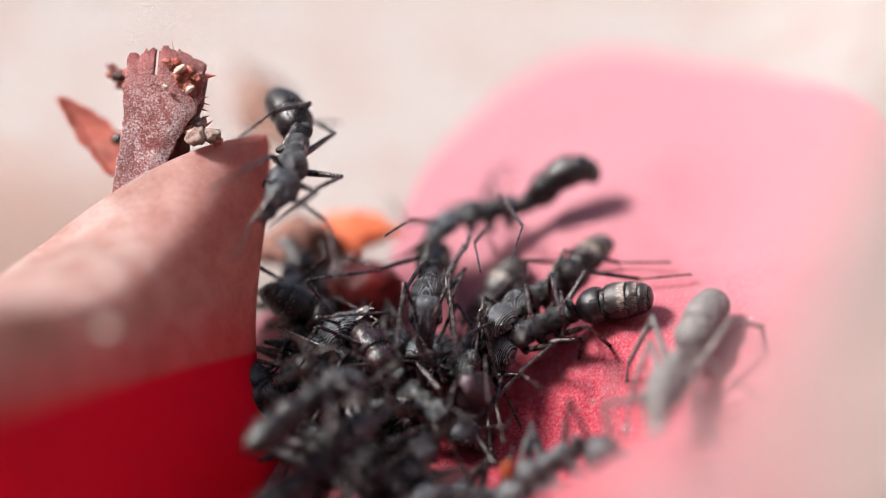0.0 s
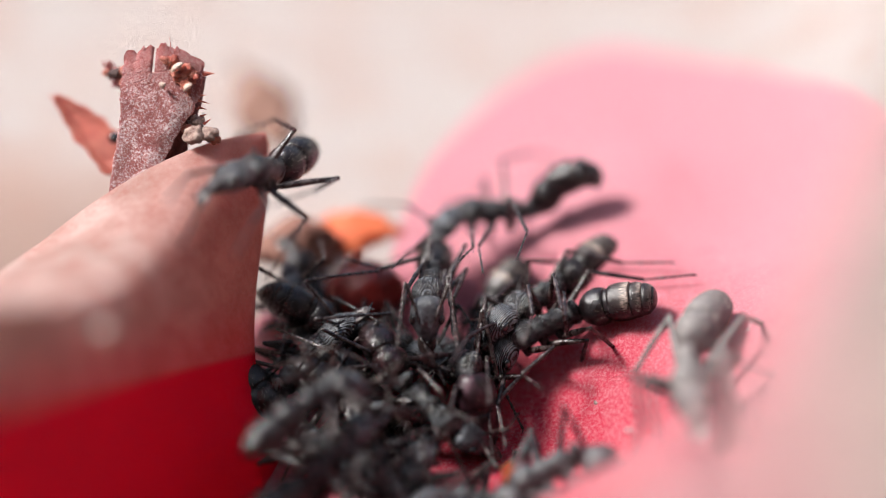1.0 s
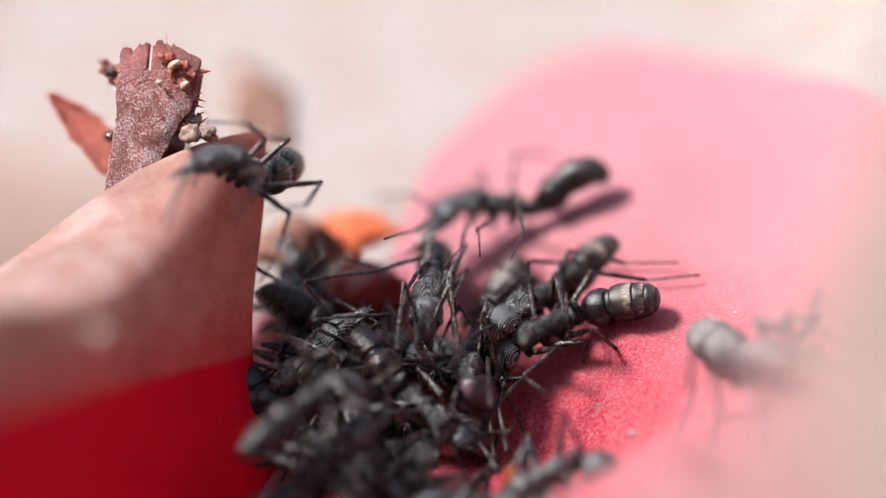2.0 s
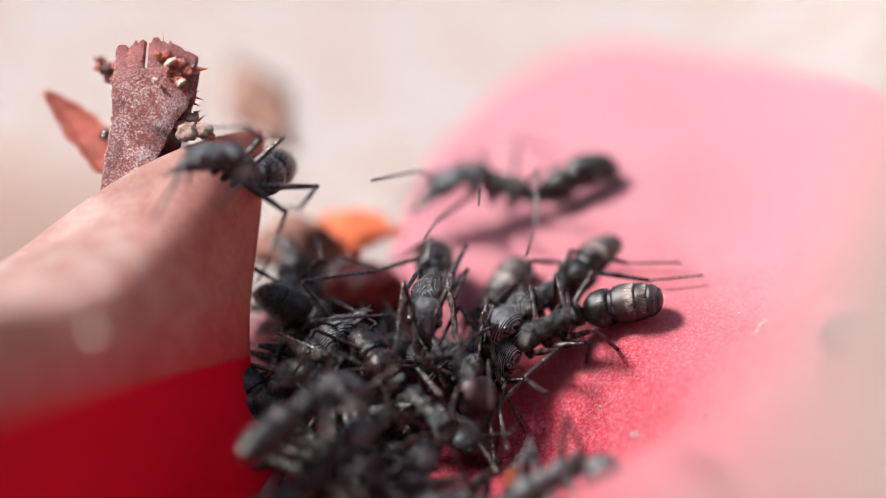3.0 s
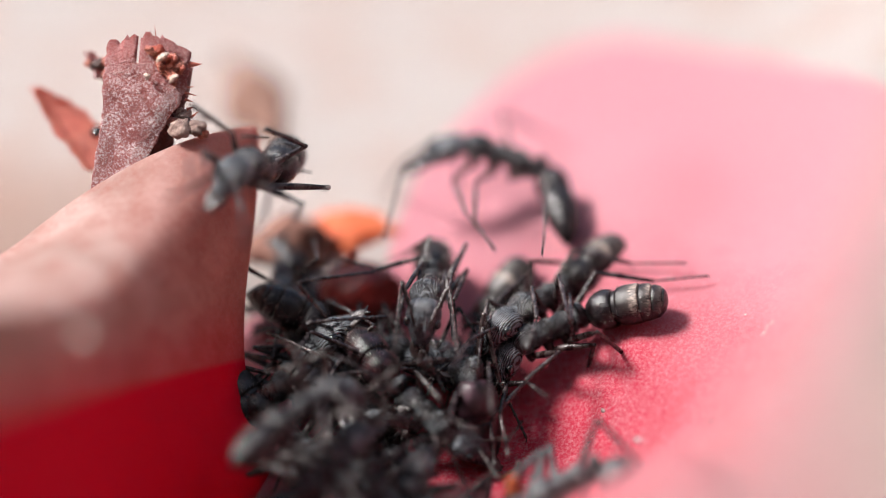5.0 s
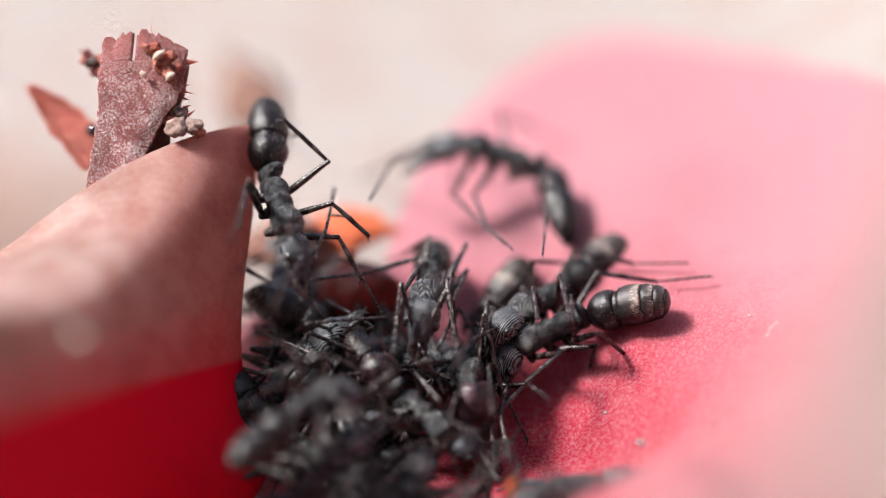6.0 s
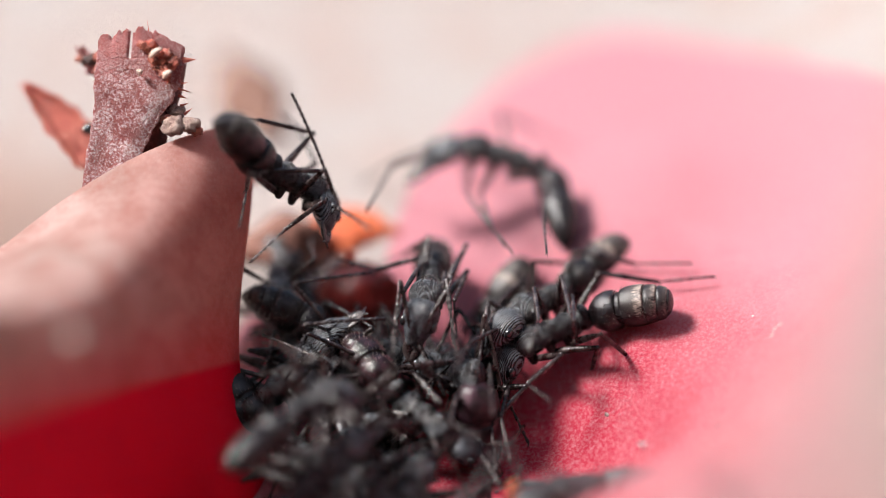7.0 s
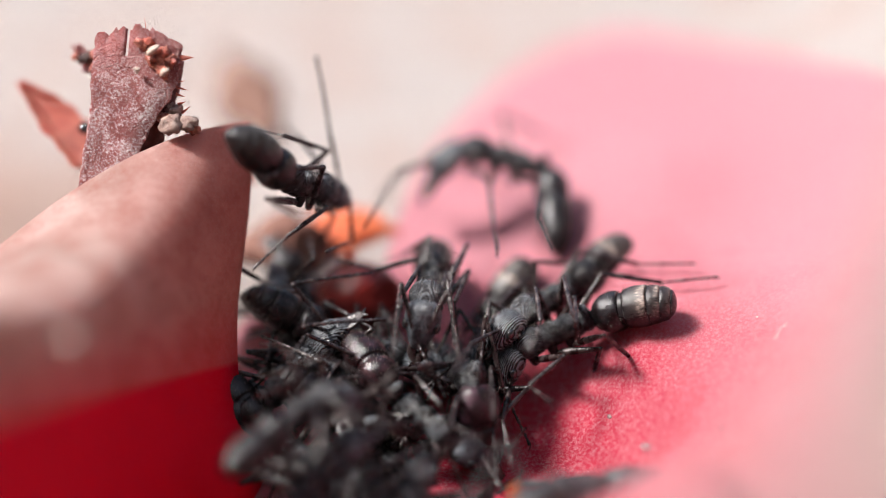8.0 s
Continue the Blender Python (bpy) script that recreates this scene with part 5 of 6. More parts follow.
far_ant.append((3.0, dict(rear=(5.00, 9.55, -1.85), front=(1.08, 10.10, -0.90), mouth=(-1.21, 9.41, -2.05), tail=(10.56, 10.85, -1.77), up=(0.00, -0.01, 1.00), s=1.10, legs={"r2": ((4.15, 13.74, -0.63), (5.78, 16.22, -2.58), (8.13, 17.10, -4.49)), "r1": ((2.14, 13.33, -1.11), (1.50, 13.86, -3.82), (2.17, 14.63, -6.13)), "r0": ((1.01, 13.55, -1.60), (-0.09, 12.29, -3.81), (-0.79, 13.13, -6.03)), "l2": ((5.26, 7.54, 0.80), (5.06, 4.60, -1.16), (4.54, 1.48, -1.18)), "l1": ((2.59, 6.58, -0.55), (2.07, 5.08, 1.80), (1.90, 2.59, 1.41)), "l0": ((0.51, 6.67, -1.25), (-0.44, 4.14, -0.61), (-1.06, 1.77, -0.27))}, feelers={"l": ((-1.23, 7.29, 0.83), (-3.99, 4.00, 2.23)), "r": ((-1.59, 11.90, -2.72), (-3.42, 14.91, -5.53))}, curl=-25, plates='slim')))
far_ant.append((3.5, dict(rear=(4.71, 9.77, -1.48), front=(0.95, 10.52, -0.13), mouth=(-0.88, 9.56, -1.78), tail=(10.41, 9.70, -1.31), up=(0.00, -0.01, 1.00), s=1.10, legs={"r2": ((3.80, 14.00, -0.08), (5.74, 16.36, -1.88), (8.05, 16.21, -4.03)), "r1": ((2.13, 13.83, -0.87), (1.49, 14.12, -3.61), (2.16, 14.44, -6.03)), "r0": ((1.00, 13.98, -1.50), (-0.29, 12.78, -3.64), (-0.94, 13.07, -6.01)), "l2": ((6.03, 8.27, 0.73), (6.30, 5.33, -1.23), (6.39, 2.19, -1.59)), "l1": ((2.14, 6.81, -0.19), (0.50, 5.13, 1.39), (-0.75, 3.78, -0.35)), "l0": ((1.76, 6.97, -0.35), (0.34, 5.06, 1.07), (-0.89, 3.99, -0.79))}, feelers={"l": ((-2.17, 7.79, 0.70), (-4.26, 4.61, -1.72)), "r": ((-2.69, 11.50, -1.79), (-4.04, 13.59, -5.55))}, curl=-25, plates='slim')))
far_ant.append((4.0, dict(rear=(5.19, 10.33, -0.51), front=(1.22, 10.76, 0.27), mouth=(-0.94, 9.97, -1.06), tail=(8.88, 6.23, -1.61), up=(0.00, -0.01, 1.00), s=1.10, legs={"r2": ((3.50, 14.52, 0.46), (5.70, 16.52, -1.45), (7.99, 16.00, -3.58)), "r1": ((2.12, 14.17, -0.91), (1.81, 14.27, -3.72), (2.15, 14.70, -6.20)), "r0": ((1.00, 14.12, -1.25), (0.56, 12.78, -3.64), (1.16, 13.08, -6.02)), "l2": ((6.19, 7.24, 0.73), (5.97, 3.90, -0.43), (5.85, 0.76, -0.75)), "l1": ((2.22, 7.02, -0.12), (2.36, 4.24, -0.62), (2.96, 1.91, -1.43)), "l0": ((2.07, 7.12, -0.28), (0.19, 5.13, 0.12), (1.42, 3.02, -0.28))}, feelers={"l": ((-1.75, 8.44, 1.96), (-3.45, 4.32, 2.66)), "r": ((-2.20, 12.52, -0.92), (-3.70, 15.89, -3.51))}, curl=-12, plates='slim')))
far_ant.append((4.5, dict(rear=(5.07, 10.28, -0.59), front=(1.18, 10.86, 0.46), mouth=(-1.26, 10.30, -0.45), tail=(6.87, 5.59, -2.76), up=(0.00, -0.01, 1.00), s=1.10, legs={"r2": ((3.44, 14.54, 0.48), (5.67, 16.22, -1.70), (7.98, 17.29, -3.58)), "r1": ((2.75, 14.32, -1.22), (2.12, 14.65, -3.96), (2.46, 15.09, -6.43)), "r0": ((0.99, 14.22, -1.16), (0.99, 12.86, -3.58), (1.95, 11.72, -5.56)), "l2": ((5.71, 6.99, 0.66), (5.57, 3.72, -0.69), (5.35, 0.56, -0.64)), "l1": ((1.90, 7.21, 0.25), (1.57, 4.62, -0.85), (2.33, 2.24, -1.26)), "l0": ((0.65, 7.46, 0.33), (1.11, 4.83, -0.44), (2.45, 3.78, -2.24))}, feelers={"l": ((-1.93, 7.78, 0.58), (-2.97, 4.28, -2.08)), "r": ((-2.34, 11.50, -1.49), (-3.02, 13.78, -5.32))}, curl=-6, plates='slim')))
far_ant.append((6.0, dict(rear=(4.92, 10.27, -0.61), front=(1.02, 10.83, 0.41), mouth=(-1.47, 10.33, -0.40), tail=(6.75, 5.67, -2.96), up=(0.00, -0.01, 1.00), s=1.10, legs={"r2": ((3.07, 14.49, 0.42), (5.26, 16.35, -1.65), (7.83, 16.82, -3.43)), "r1": ((2.70, 14.30, -1.33), (2.09, 14.69, -4.06), (2.42, 15.18, -6.52)), "r0": ((0.97, 14.21, -1.28), (0.52, 12.88, -3.67), (2.08, 12.89, -5.58)), "l2": ((5.61, 6.97, 0.58), (5.46, 3.67, -0.69), (5.25, 0.52, -0.61)), "l1": ((1.65, 7.02, -0.67), (2.30, 4.29, -1.04), (3.64, 2.15, -1.21)), "l0": ((0.49, 7.33, -0.84), (1.70, 4.83, -0.83), (3.20, 2.92, -1.30))}, feelers={"l": ((-2.82, 8.44, 0.47), (-3.89, 4.07, 0.82)), "r": ((-2.92, 11.49, -1.03), (-4.55, 14.72, -3.72))}, curl=-6, plates='slim')))
far_ant.append((8.0, dict(rear=(4.87, 10.19, -0.75), front=(0.92, 10.67, 0.12), mouth=(-0.88, 9.69, -1.56), tail=(6.01, 5.78, -3.65), up=(0.00, -0.01, 1.00), s=1.10, legs={"r2": ((3.09, 14.41, 0.20), (5.44, 15.89, -1.99), (7.97, 16.90, -3.60)), "r1": ((2.64, 14.16, -1.58), (2.35, 14.93, -4.29), (2.37, 15.51, -6.76)), "r0": ((0.95, 14.03, -1.68), (0.50, 15.27, -4.12), (1.81, 14.22, -5.94)), "l2": ((5.09, 6.57, 0.36), (4.82, 3.04, 0.14), (5.55, -0.03, 0.05)), "l1": ((2.41, 6.88, -0.15), (2.60, 4.19, -1.02), (2.75, 1.68, -1.27)), "l0": ((2.33, 7.24, -0.01), (2.61, 4.86, -1.40), (2.82, 2.39, -1.35))}, feelers={"l": ((-2.36, 7.76, 0.38), (-4.19, 3.81, -0.80)), "r": ((-2.56, 11.48, -2.02), (-4.14, 13.60, -5.67))}, curl=-6, plates='slim')))
near_ant = []
near_ant.append((0.0, dict(rear=(13.44, -7.76, -2.44), front=(12.01, -11.64, -2.18), mouth=(11.53, -14.33, -2.39), tail=(15.61, -2.29, -1.96), up=(-0.20, -0.01, 0.98), s=1.12, legs={"r2": ((11.73, -5.28, -1.37), (10.45, -4.84, -4.71), (10.32, -4.29, -7.88)), "r1": ((11.52, -6.78, -2.05), (10.50, -8.48, -4.14), (10.12, -9.84, -6.29)), "l2": ((15.96, -7.42, -0.19), (17.78, -4.97, -2.11), (19.57, -2.37, -2.77))}, curl=-5, plates='tergite', on_sheet=True)))
near_ant.append((0.7, dict(rear=(13.50, -7.70, -2.34), front=(12.14, -11.61, -2.11), mouth=(11.66, -14.29, -2.38), tail=(15.66, -2.20, -2.06), up=(-0.20, -0.01, 0.98), s=1.12, legs={"r2": ((11.94, -5.11, -1.43), (10.63, -4.42, -4.72), (10.48, -3.22, -7.70)), "r1": ((11.73, -6.68, -2.05), (10.55, -8.02, -4.32), (10.62, -9.41, -6.49)), "l2": ((16.03, -7.35, -0.09), (17.77, -4.91, -2.10), (19.49, -2.28, -2.79))}, curl=-5, plates='tergite', on_sheet=True)))
near_ant.append((1.2, dict(rear=(13.41, -7.50, -1.99), front=(14.56, -11.48, -2.13), mouth=(15.57, -14.03, -2.15), tail=(14.55, -1.78, -2.58), up=(-0.20, -0.01, 0.98), s=1.12, legs={"r2": ((12.35, -4.83, -1.86), (12.85, -8.18, -3.09), (11.75, -6.49, -5.60)), "r1": ((12.47, -12.30, -1.62), (11.38, -10.21, -3.28), (11.76, -11.60, -5.42)), "l2": ((16.05, -5.03, -1.09), (17.83, -2.82, -3.32), (19.55, -0.19, -4.01))}, curl=-5, plates='tergite', on_sheet=True)))
near_ant.append((1.5, dict(rear=(14.09, -7.82, -2.55), front=(15.94, -11.17, -0.93), mouth=(17.43, -13.10, 0.32), tail=(11.98, -2.52, -4.03), up=(-0.20, -0.01, 0.98), s=1.12, legs={"r2": ((13.60, -12.81, -1.63), (11.95, -9.81, -2.77), (12.21, -11.55, -5.47)), "l1": ((15.79, -7.77, 0.37), (15.80, -6.24, -2.07), (15.81, -4.43, -3.90)), "l2": ((13.85, -5.48, -0.73), (16.14, -3.13, -2.24), (19.26, -2.60, -2.81))}, curl=-5, plates='tergite', on_sheet=True)))
near_ant.append((2.2, dict(plates="tergite", rear=(17.25, -10.21, -0.49), front=(18.92, -13.16, 1.20), mouth=(20.72, -15.84, 2.77), tail=(15.17, -5.39, -2.53), s=1.12, on_sheet=True)))
near_ant.append((2.8, dict(plates="tergite", rear=(21.20, -16.07, 3.97), front=(22.64, -18.41, 5.72), mouth=(24.30, -20.83, 7.51), tail=(19.26, -12.30, 1.69), s=1.12, on_sheet=True)))
near_ant.append((4.0, dict(plates="tergite", rear=(25.66, -23.87, 10.05), front=(26.97, -25.75, 11.80), mouth=(28.52, -27.55, 13.48), tail=(23.96, -20.32, 7.60), s=1.12, on_sheet=True)))
near_ant.append((5.5, dict(plates="tergite", rear=(26.93, -23.65, 11.84), front=(28.19, -25.45, 13.51), mouth=(29.64, -27.57, 15.05), tail=(25.25, -20.73, 9.50), s=1.12, on_sheet=True)))
near_ant.append((8.0, dict(plates="tergite", rear=(26.64, -22.84, 11.44), front=(27.86, -24.57, 13.05), mouth=(29.27, -26.60, 14.52), tail=(25.02, -20.00, 9.16), s=1.12, on_sheet=True)))
low_ant = []
low_ant.append((0.0, dict(crowded=True, rear=(6.4, -11.0, -7.1), front=(5.1, -11.4, -7.8), mouth=(3.9, -12.0, -8.8), tail=(10.1, -11.7, -7.3), s=1.0, curl=5, ankles={"r2": (8.4, -10.3, -6.9)}, poles={"r2": (-0.3, 0.2, 1)}, feet={"r2": (10.4, -11.2, -8.4)})))
low_ant.append((0.5, dict(crowded=True, rear=(6.3, -11.1, -7.2), front=(5.0, -11.4, -7.8), mouth=(3.8, -12.0, -8.8), tail=(10.0, -11.8, -7.4), s=1.0, curl=5, ankles={"r2": (8.3, -10.4, -6.9)}, poles={"r2": (-0.3, 0.2, 1)}, feet={"r2": (10.3, -11.2, -8.5)})))
low_ant.append((1.5, dict(crowded=True, rear=(5.9, -11.2, -7.4), front=(4.6, -11.6, -8.0), mouth=(3.5, -12.1, -9.0), tail=(9.5, -11.9, -7.6), s=1.0, curl=5, ankles={"r2": (7.8, -10.5, -7.2)}, poles={"r2": (-0.3, 0.2, 1)}, feet={"r2": (9.9, -11.4, -8.7)})))
low_ant.append((3.5, dict(crowded=True, rear=(5.9, -11.3, -7.5), front=(4.7, -11.6, -8.1), mouth=(3.6, -12.2, -9.1), tail=(9.5, -11.9, -7.7), s=1.0, curl=5, ankles={"r2": (7.8, -10.6, -7.3)}, poles={"r2": (-0.3, 0.2, 1)}, feet={"r2": (9.8, -11.4, -8.7)})))
low_ant.append((4.5, dict(crowded=True, rear=(6.2, -11.2, -7.4), front=(5.0, -11.6, -8.0), mouth=(3.8, -12.1, -9.0), tail=(9.7, -11.9, -7.6), s=1.0, curl=5, ankles={"r2": (8.1, -10.5, -7.2)}, poles={"r2": (-0.3, 0.2, 1)}, feet={"r2": (10.0, -11.3, -8.7)})))
low_ant.append((6.0, dict(rear=(8.25, -10.87, -7.83), front=(5.23, -13.14, -6.91), mouth=(3.34, -14.83, -6.54), tail=(11.79, -13.35, -5.68), up=(0.00, -0.01, 1.00), s=1.05, legs={"l0": ((5.61, -14.25, -5.09), (4.29, -16.47, -4.53), (3.13, -18.49, -4.14)), "l1": ((7.92, -13.27, -5.39), (6.58, -15.62, -5.35), (5.95, -17.94, -5.17)), "l2": ((9.50, -13.20, -5.37), (11.07, -15.83, -3.93), (12.62, -18.38, -3.54)), "r0": ((5.02, -9.52, -8.30), (3.30, -7.94, -9.54), (2.14, -6.71, -11.19)), "r1": ((7.38, -8.94, -8.33), (5.67, -7.35, -9.71), (4.53, -6.22, -11.51)), "r2": ((9.46, -8.27, -8.69), (11.21, -5.62, -9.84), (13.12, -4.14, -11.65))}, curl=5, crowded=True)))
low_ant.append((8.0, dict(rear=(8.16, -10.73, -7.58), front=(5.21, -13.06, -6.60), mouth=(3.36, -14.79, -6.19), tail=(11.61, -13.25, -5.41), up=(0.00, -0.01, 1.00), s=1.05, legs={"l0": ((5.58, -14.18, -4.80), (4.29, -16.41, -4.20), (3.16, -18.44, -3.79)), "l1": ((7.84, -13.21, -5.10), (6.52, -15.57, -5.02), (5.91, -17.90, -4.80)), "l2": ((9.38, -13.13, -5.08), (10.90, -15.77, -3.63), (12.40, -18.35, -3.19)), "r0": ((5.02, -9.44, -8.01), (3.34, -7.83, -9.26), (2.20, -6.57, -10.91)), "r1": ((7.31, -8.85, -8.06), (5.65, -7.23, -9.45), (4.54, -6.06, -11.24)), "r2": ((9.35, -8.14, -8.44), (11.07, -5.48, -9.62), (12.94, -3.96, -11.43))}, curl=5, crowded=True)))
nod_ant = []
nod_ant.append((0.0, nudge(ant_a, mouth=(0.2, 0.1, 0.1))))
nod_ant.append((0.5, nudge(ant_a, mouth=(-0.3, 0.2, 0.2))))
nod_ant.append((1.0, nudge(ant_a, mouth=(0.3, 0.0, 0.1))))
nod_ant.append((1.5, nudge(ant_a, mouth=(0.2, -0.3, 0.5))))
nod_ant.append((2.4, nudge(ant_a, mouth=(0.1, 0.1, 0.0))))
nod_ant.append((3.5, ant_a))
nod_ant.append((4.5, nudge(ant_a, mouth=(0.0, -0.1, 0.3))))
nod_ant.append((6.0, nudge(ant_a, mouth=(-0.1, 0.1, 0.1))))
nod_ant.append((7.0, nudge(ant_a, mouth=(-0.3, 0.2, 0.2))))
nod_ant.append((8.0, nudge(ant_a, mouth=(-0.1, 0.2, 0.1))))
shift_ant = []
shift_ant.append((0.0, nudge(ant_e, rear=(-0.1, 0.0, 0.05))))
shift_ant.append((0.5, nudge(ant_e, front=(-0.2, -0.1, -0.2), rear=(-0.2, 0.0, -0.1))))
shift_ant.append((1.0, nudge(ant_e, front=(0.1, -0.2, -0.2), rear=(0.3, 0.0, -0.1), tail=(0.6, 0.2, 0.2))))
shift_ant.append((1.5, nudge(ant_e, front=(-0.1, -0.1, -0.2), rear=(0.0, 0.0, -0.1))))
shift_ant.append((2.6, ant_e))
shift_ant.append((3.5, ant_e))
shift_ant.append((4.5, nudge(ant_e, front=(-0.1, 0.0, -0.1), rear=(0.1, 0.1, 0.0))))
shift_ant.append((6.0, ant_e))
shift_ant.append((7.0, nudge(ant_e, tail=(-0.1, -0.1, -0.1))))
shift_ant.append((8.0, ant_e))
FOLD_ANT = build_ant("black ant turning about on the paper fold's edge", fold_ant[0][1], "walking ants")
FAR_ANT = build_ant("black ant with lowered gaster standing on pink paper", far_ant[0][1], "walking ants")
NEAR_ANT = build_ant("ant paled by painted haze, walking off behind the paper rim", near_ant[0][1], "walking ants")
LOW_ANT = build_ant("ant greyed by painted haze at the foot of the pink slope", low_ant[0][1], "walking ants")

# pale copies of the cuticle, with the haze before these ants painted in
HAZED = shell("ant_hazed_cuticle", (0.09, 0.08, 0.078), (0.29, 0.255, 0.245), 0.5, 0)
HAZED_GREY = shell("ant_hazed_grey_cuticle", (0.02, 0.02, 0.022), (0.13, 0.135, 0.145), 0.3, 0)
HAZED_MESHES = {}


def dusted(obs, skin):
    """The same ant with the blurred rim's pale haze painted all over."""
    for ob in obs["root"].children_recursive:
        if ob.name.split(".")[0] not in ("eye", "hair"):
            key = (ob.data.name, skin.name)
            if key not in HAZED_MESHES:
                HAZED_MESHES[key] = ob.data.copy()
                HAZED_MESHES[key].materials[0] = skin
            ob.data = HAZED_MESHES[key]


dusted(NEAR_ANT, HAZED)
dusted(LOW_ANT, HAZED_GREY)

cam.data.dof.focus_object = A["femurl0"]


# ---- leaf litter, fruit and grit ----
def blade(base, tip, width, face, jag, curl, mat, seed, name, parent, thickness=0.12, label=""):
    """A torn piece of dried leaf: its foot, its tip, half width at foot, middle and tip, and the way it faces."""
    a, b = v3(base), v3(tip)
    along = b - a
    n = Vector(face).normalized()
    side = along.cross(n).normalized()
    n = side.cross(along).normalized()
    verts, nu, nv = [], 16, 30
    for j in range(nv):
        f = j / (nv - 1)
        w = (width[0] * (1 - f) ** 2 + 2 * width[1] * f * (1 - f) * 1.2 + width[2] * f * f) * MM
        for i in range(nu):
            g = 2 * i / (nu - 1) - 1
            rag = 1 + jag * noise.noise(Vector((f * 7.0, (1 if g > 0 else -1) * 5.0 + seed, seed))) * abs(g) ** 3
            p = a + along * (f + (jag * 0.25 * noise.noise(Vector((g * 3.0, seed, 2.0))) if j == nv - 1 else 0)) + side * w * g * rag
            p += n * MM * (curl * g * g + 0.16 * noise.noise(Vector((f * 4, g * 2.5, seed))) + 0.05 * noise.noise(Vector((f * 14, g * 8, seed))) - 0.05 * math.exp(-(g * 6) ** 2))
            verts.append(p)
    faces = [(j * nu + i, j * nu + i + 1, (j + 1) * nu + i + 1, (j + 1) * nu + i) for j in range(nv - 1) for i in range(nu - 1)]
    ob = part(name, mesh_of(name, verts, faces, mat), parent, label=label)
    return thick(ob, thickness)


def broad_blade(parent):
    """The main blade: narrow at its foot, broad and torn at its top, with a slit, its far corner curling over."""
    left = [(-18.9, 1.4, 2.3), (-18.2, 3.6, 6.2), (-18.1, 4.7, 8.1), (-17.8, 5.7, 9.6)]
    right = [(-16.8, 1.4, 2.3), (-14.9, 3.3, 5.6), (-13.7, 4.1, 7.5), (-13.6, 5.1, 8.9)]
    nu, nv = 34, 44
    ls, rs = spline(left, nv), spline(right, nv)
    verts, charted = [], []
    for j in range(nv):
        f = j / (nv - 1)
        for i in range(nu):
            g = i / (nu - 1)
            p = Vector(ls[j]).lerp(Vector(rs[j]), g)
            up = (1.3 * math.sin(g * 2.6) - 0.35) * f ** 3 + 0.45 * f ** 6 * noise.noise(Vector((g * 9, 1, 4))) + 0.35 * f ** 8 * noise.noise(Vector((g * 23, 3, 4)))
            rag = (0.18 * noise.noise(Vector((f * 9, 5, 2))) + 0.12 * noise.noise(Vector((f * 25, 1, 2)))) * (g ** 6 - (1 - g) ** 6 * 0.5)
            bulge = 0.22 * noise.noise(Vector((f * 4, g * 2, 1))) + 0.03 * noise.noise(Vector((f * 15, g * 7, 6))) - 0.5 * max(0, g - 0.6) ** 2 * f
            p += Vector((rag + 0.05 * f * (1 if g > 0.36 else -1), -0.866 * bulge, 0.87 * up + 0.5 * bulge))
            verts.append(p * MM)
            charted.append((g, f))
    cut = round(0.36 * (nu - 1))
    faces = [(j * nu + i, j * nu + i + 1, (j + 1) * nu + i + 1, (j + 1) * nu + i) for j in range(nv - 1) for i in range(nu - 1) if i != cut or j < 0.74 * nv]
    me = mesh_of("blade", verts, faces, LEAF)
    chart(me, charted)
    thick(part("blade", me, parent), 0.13)


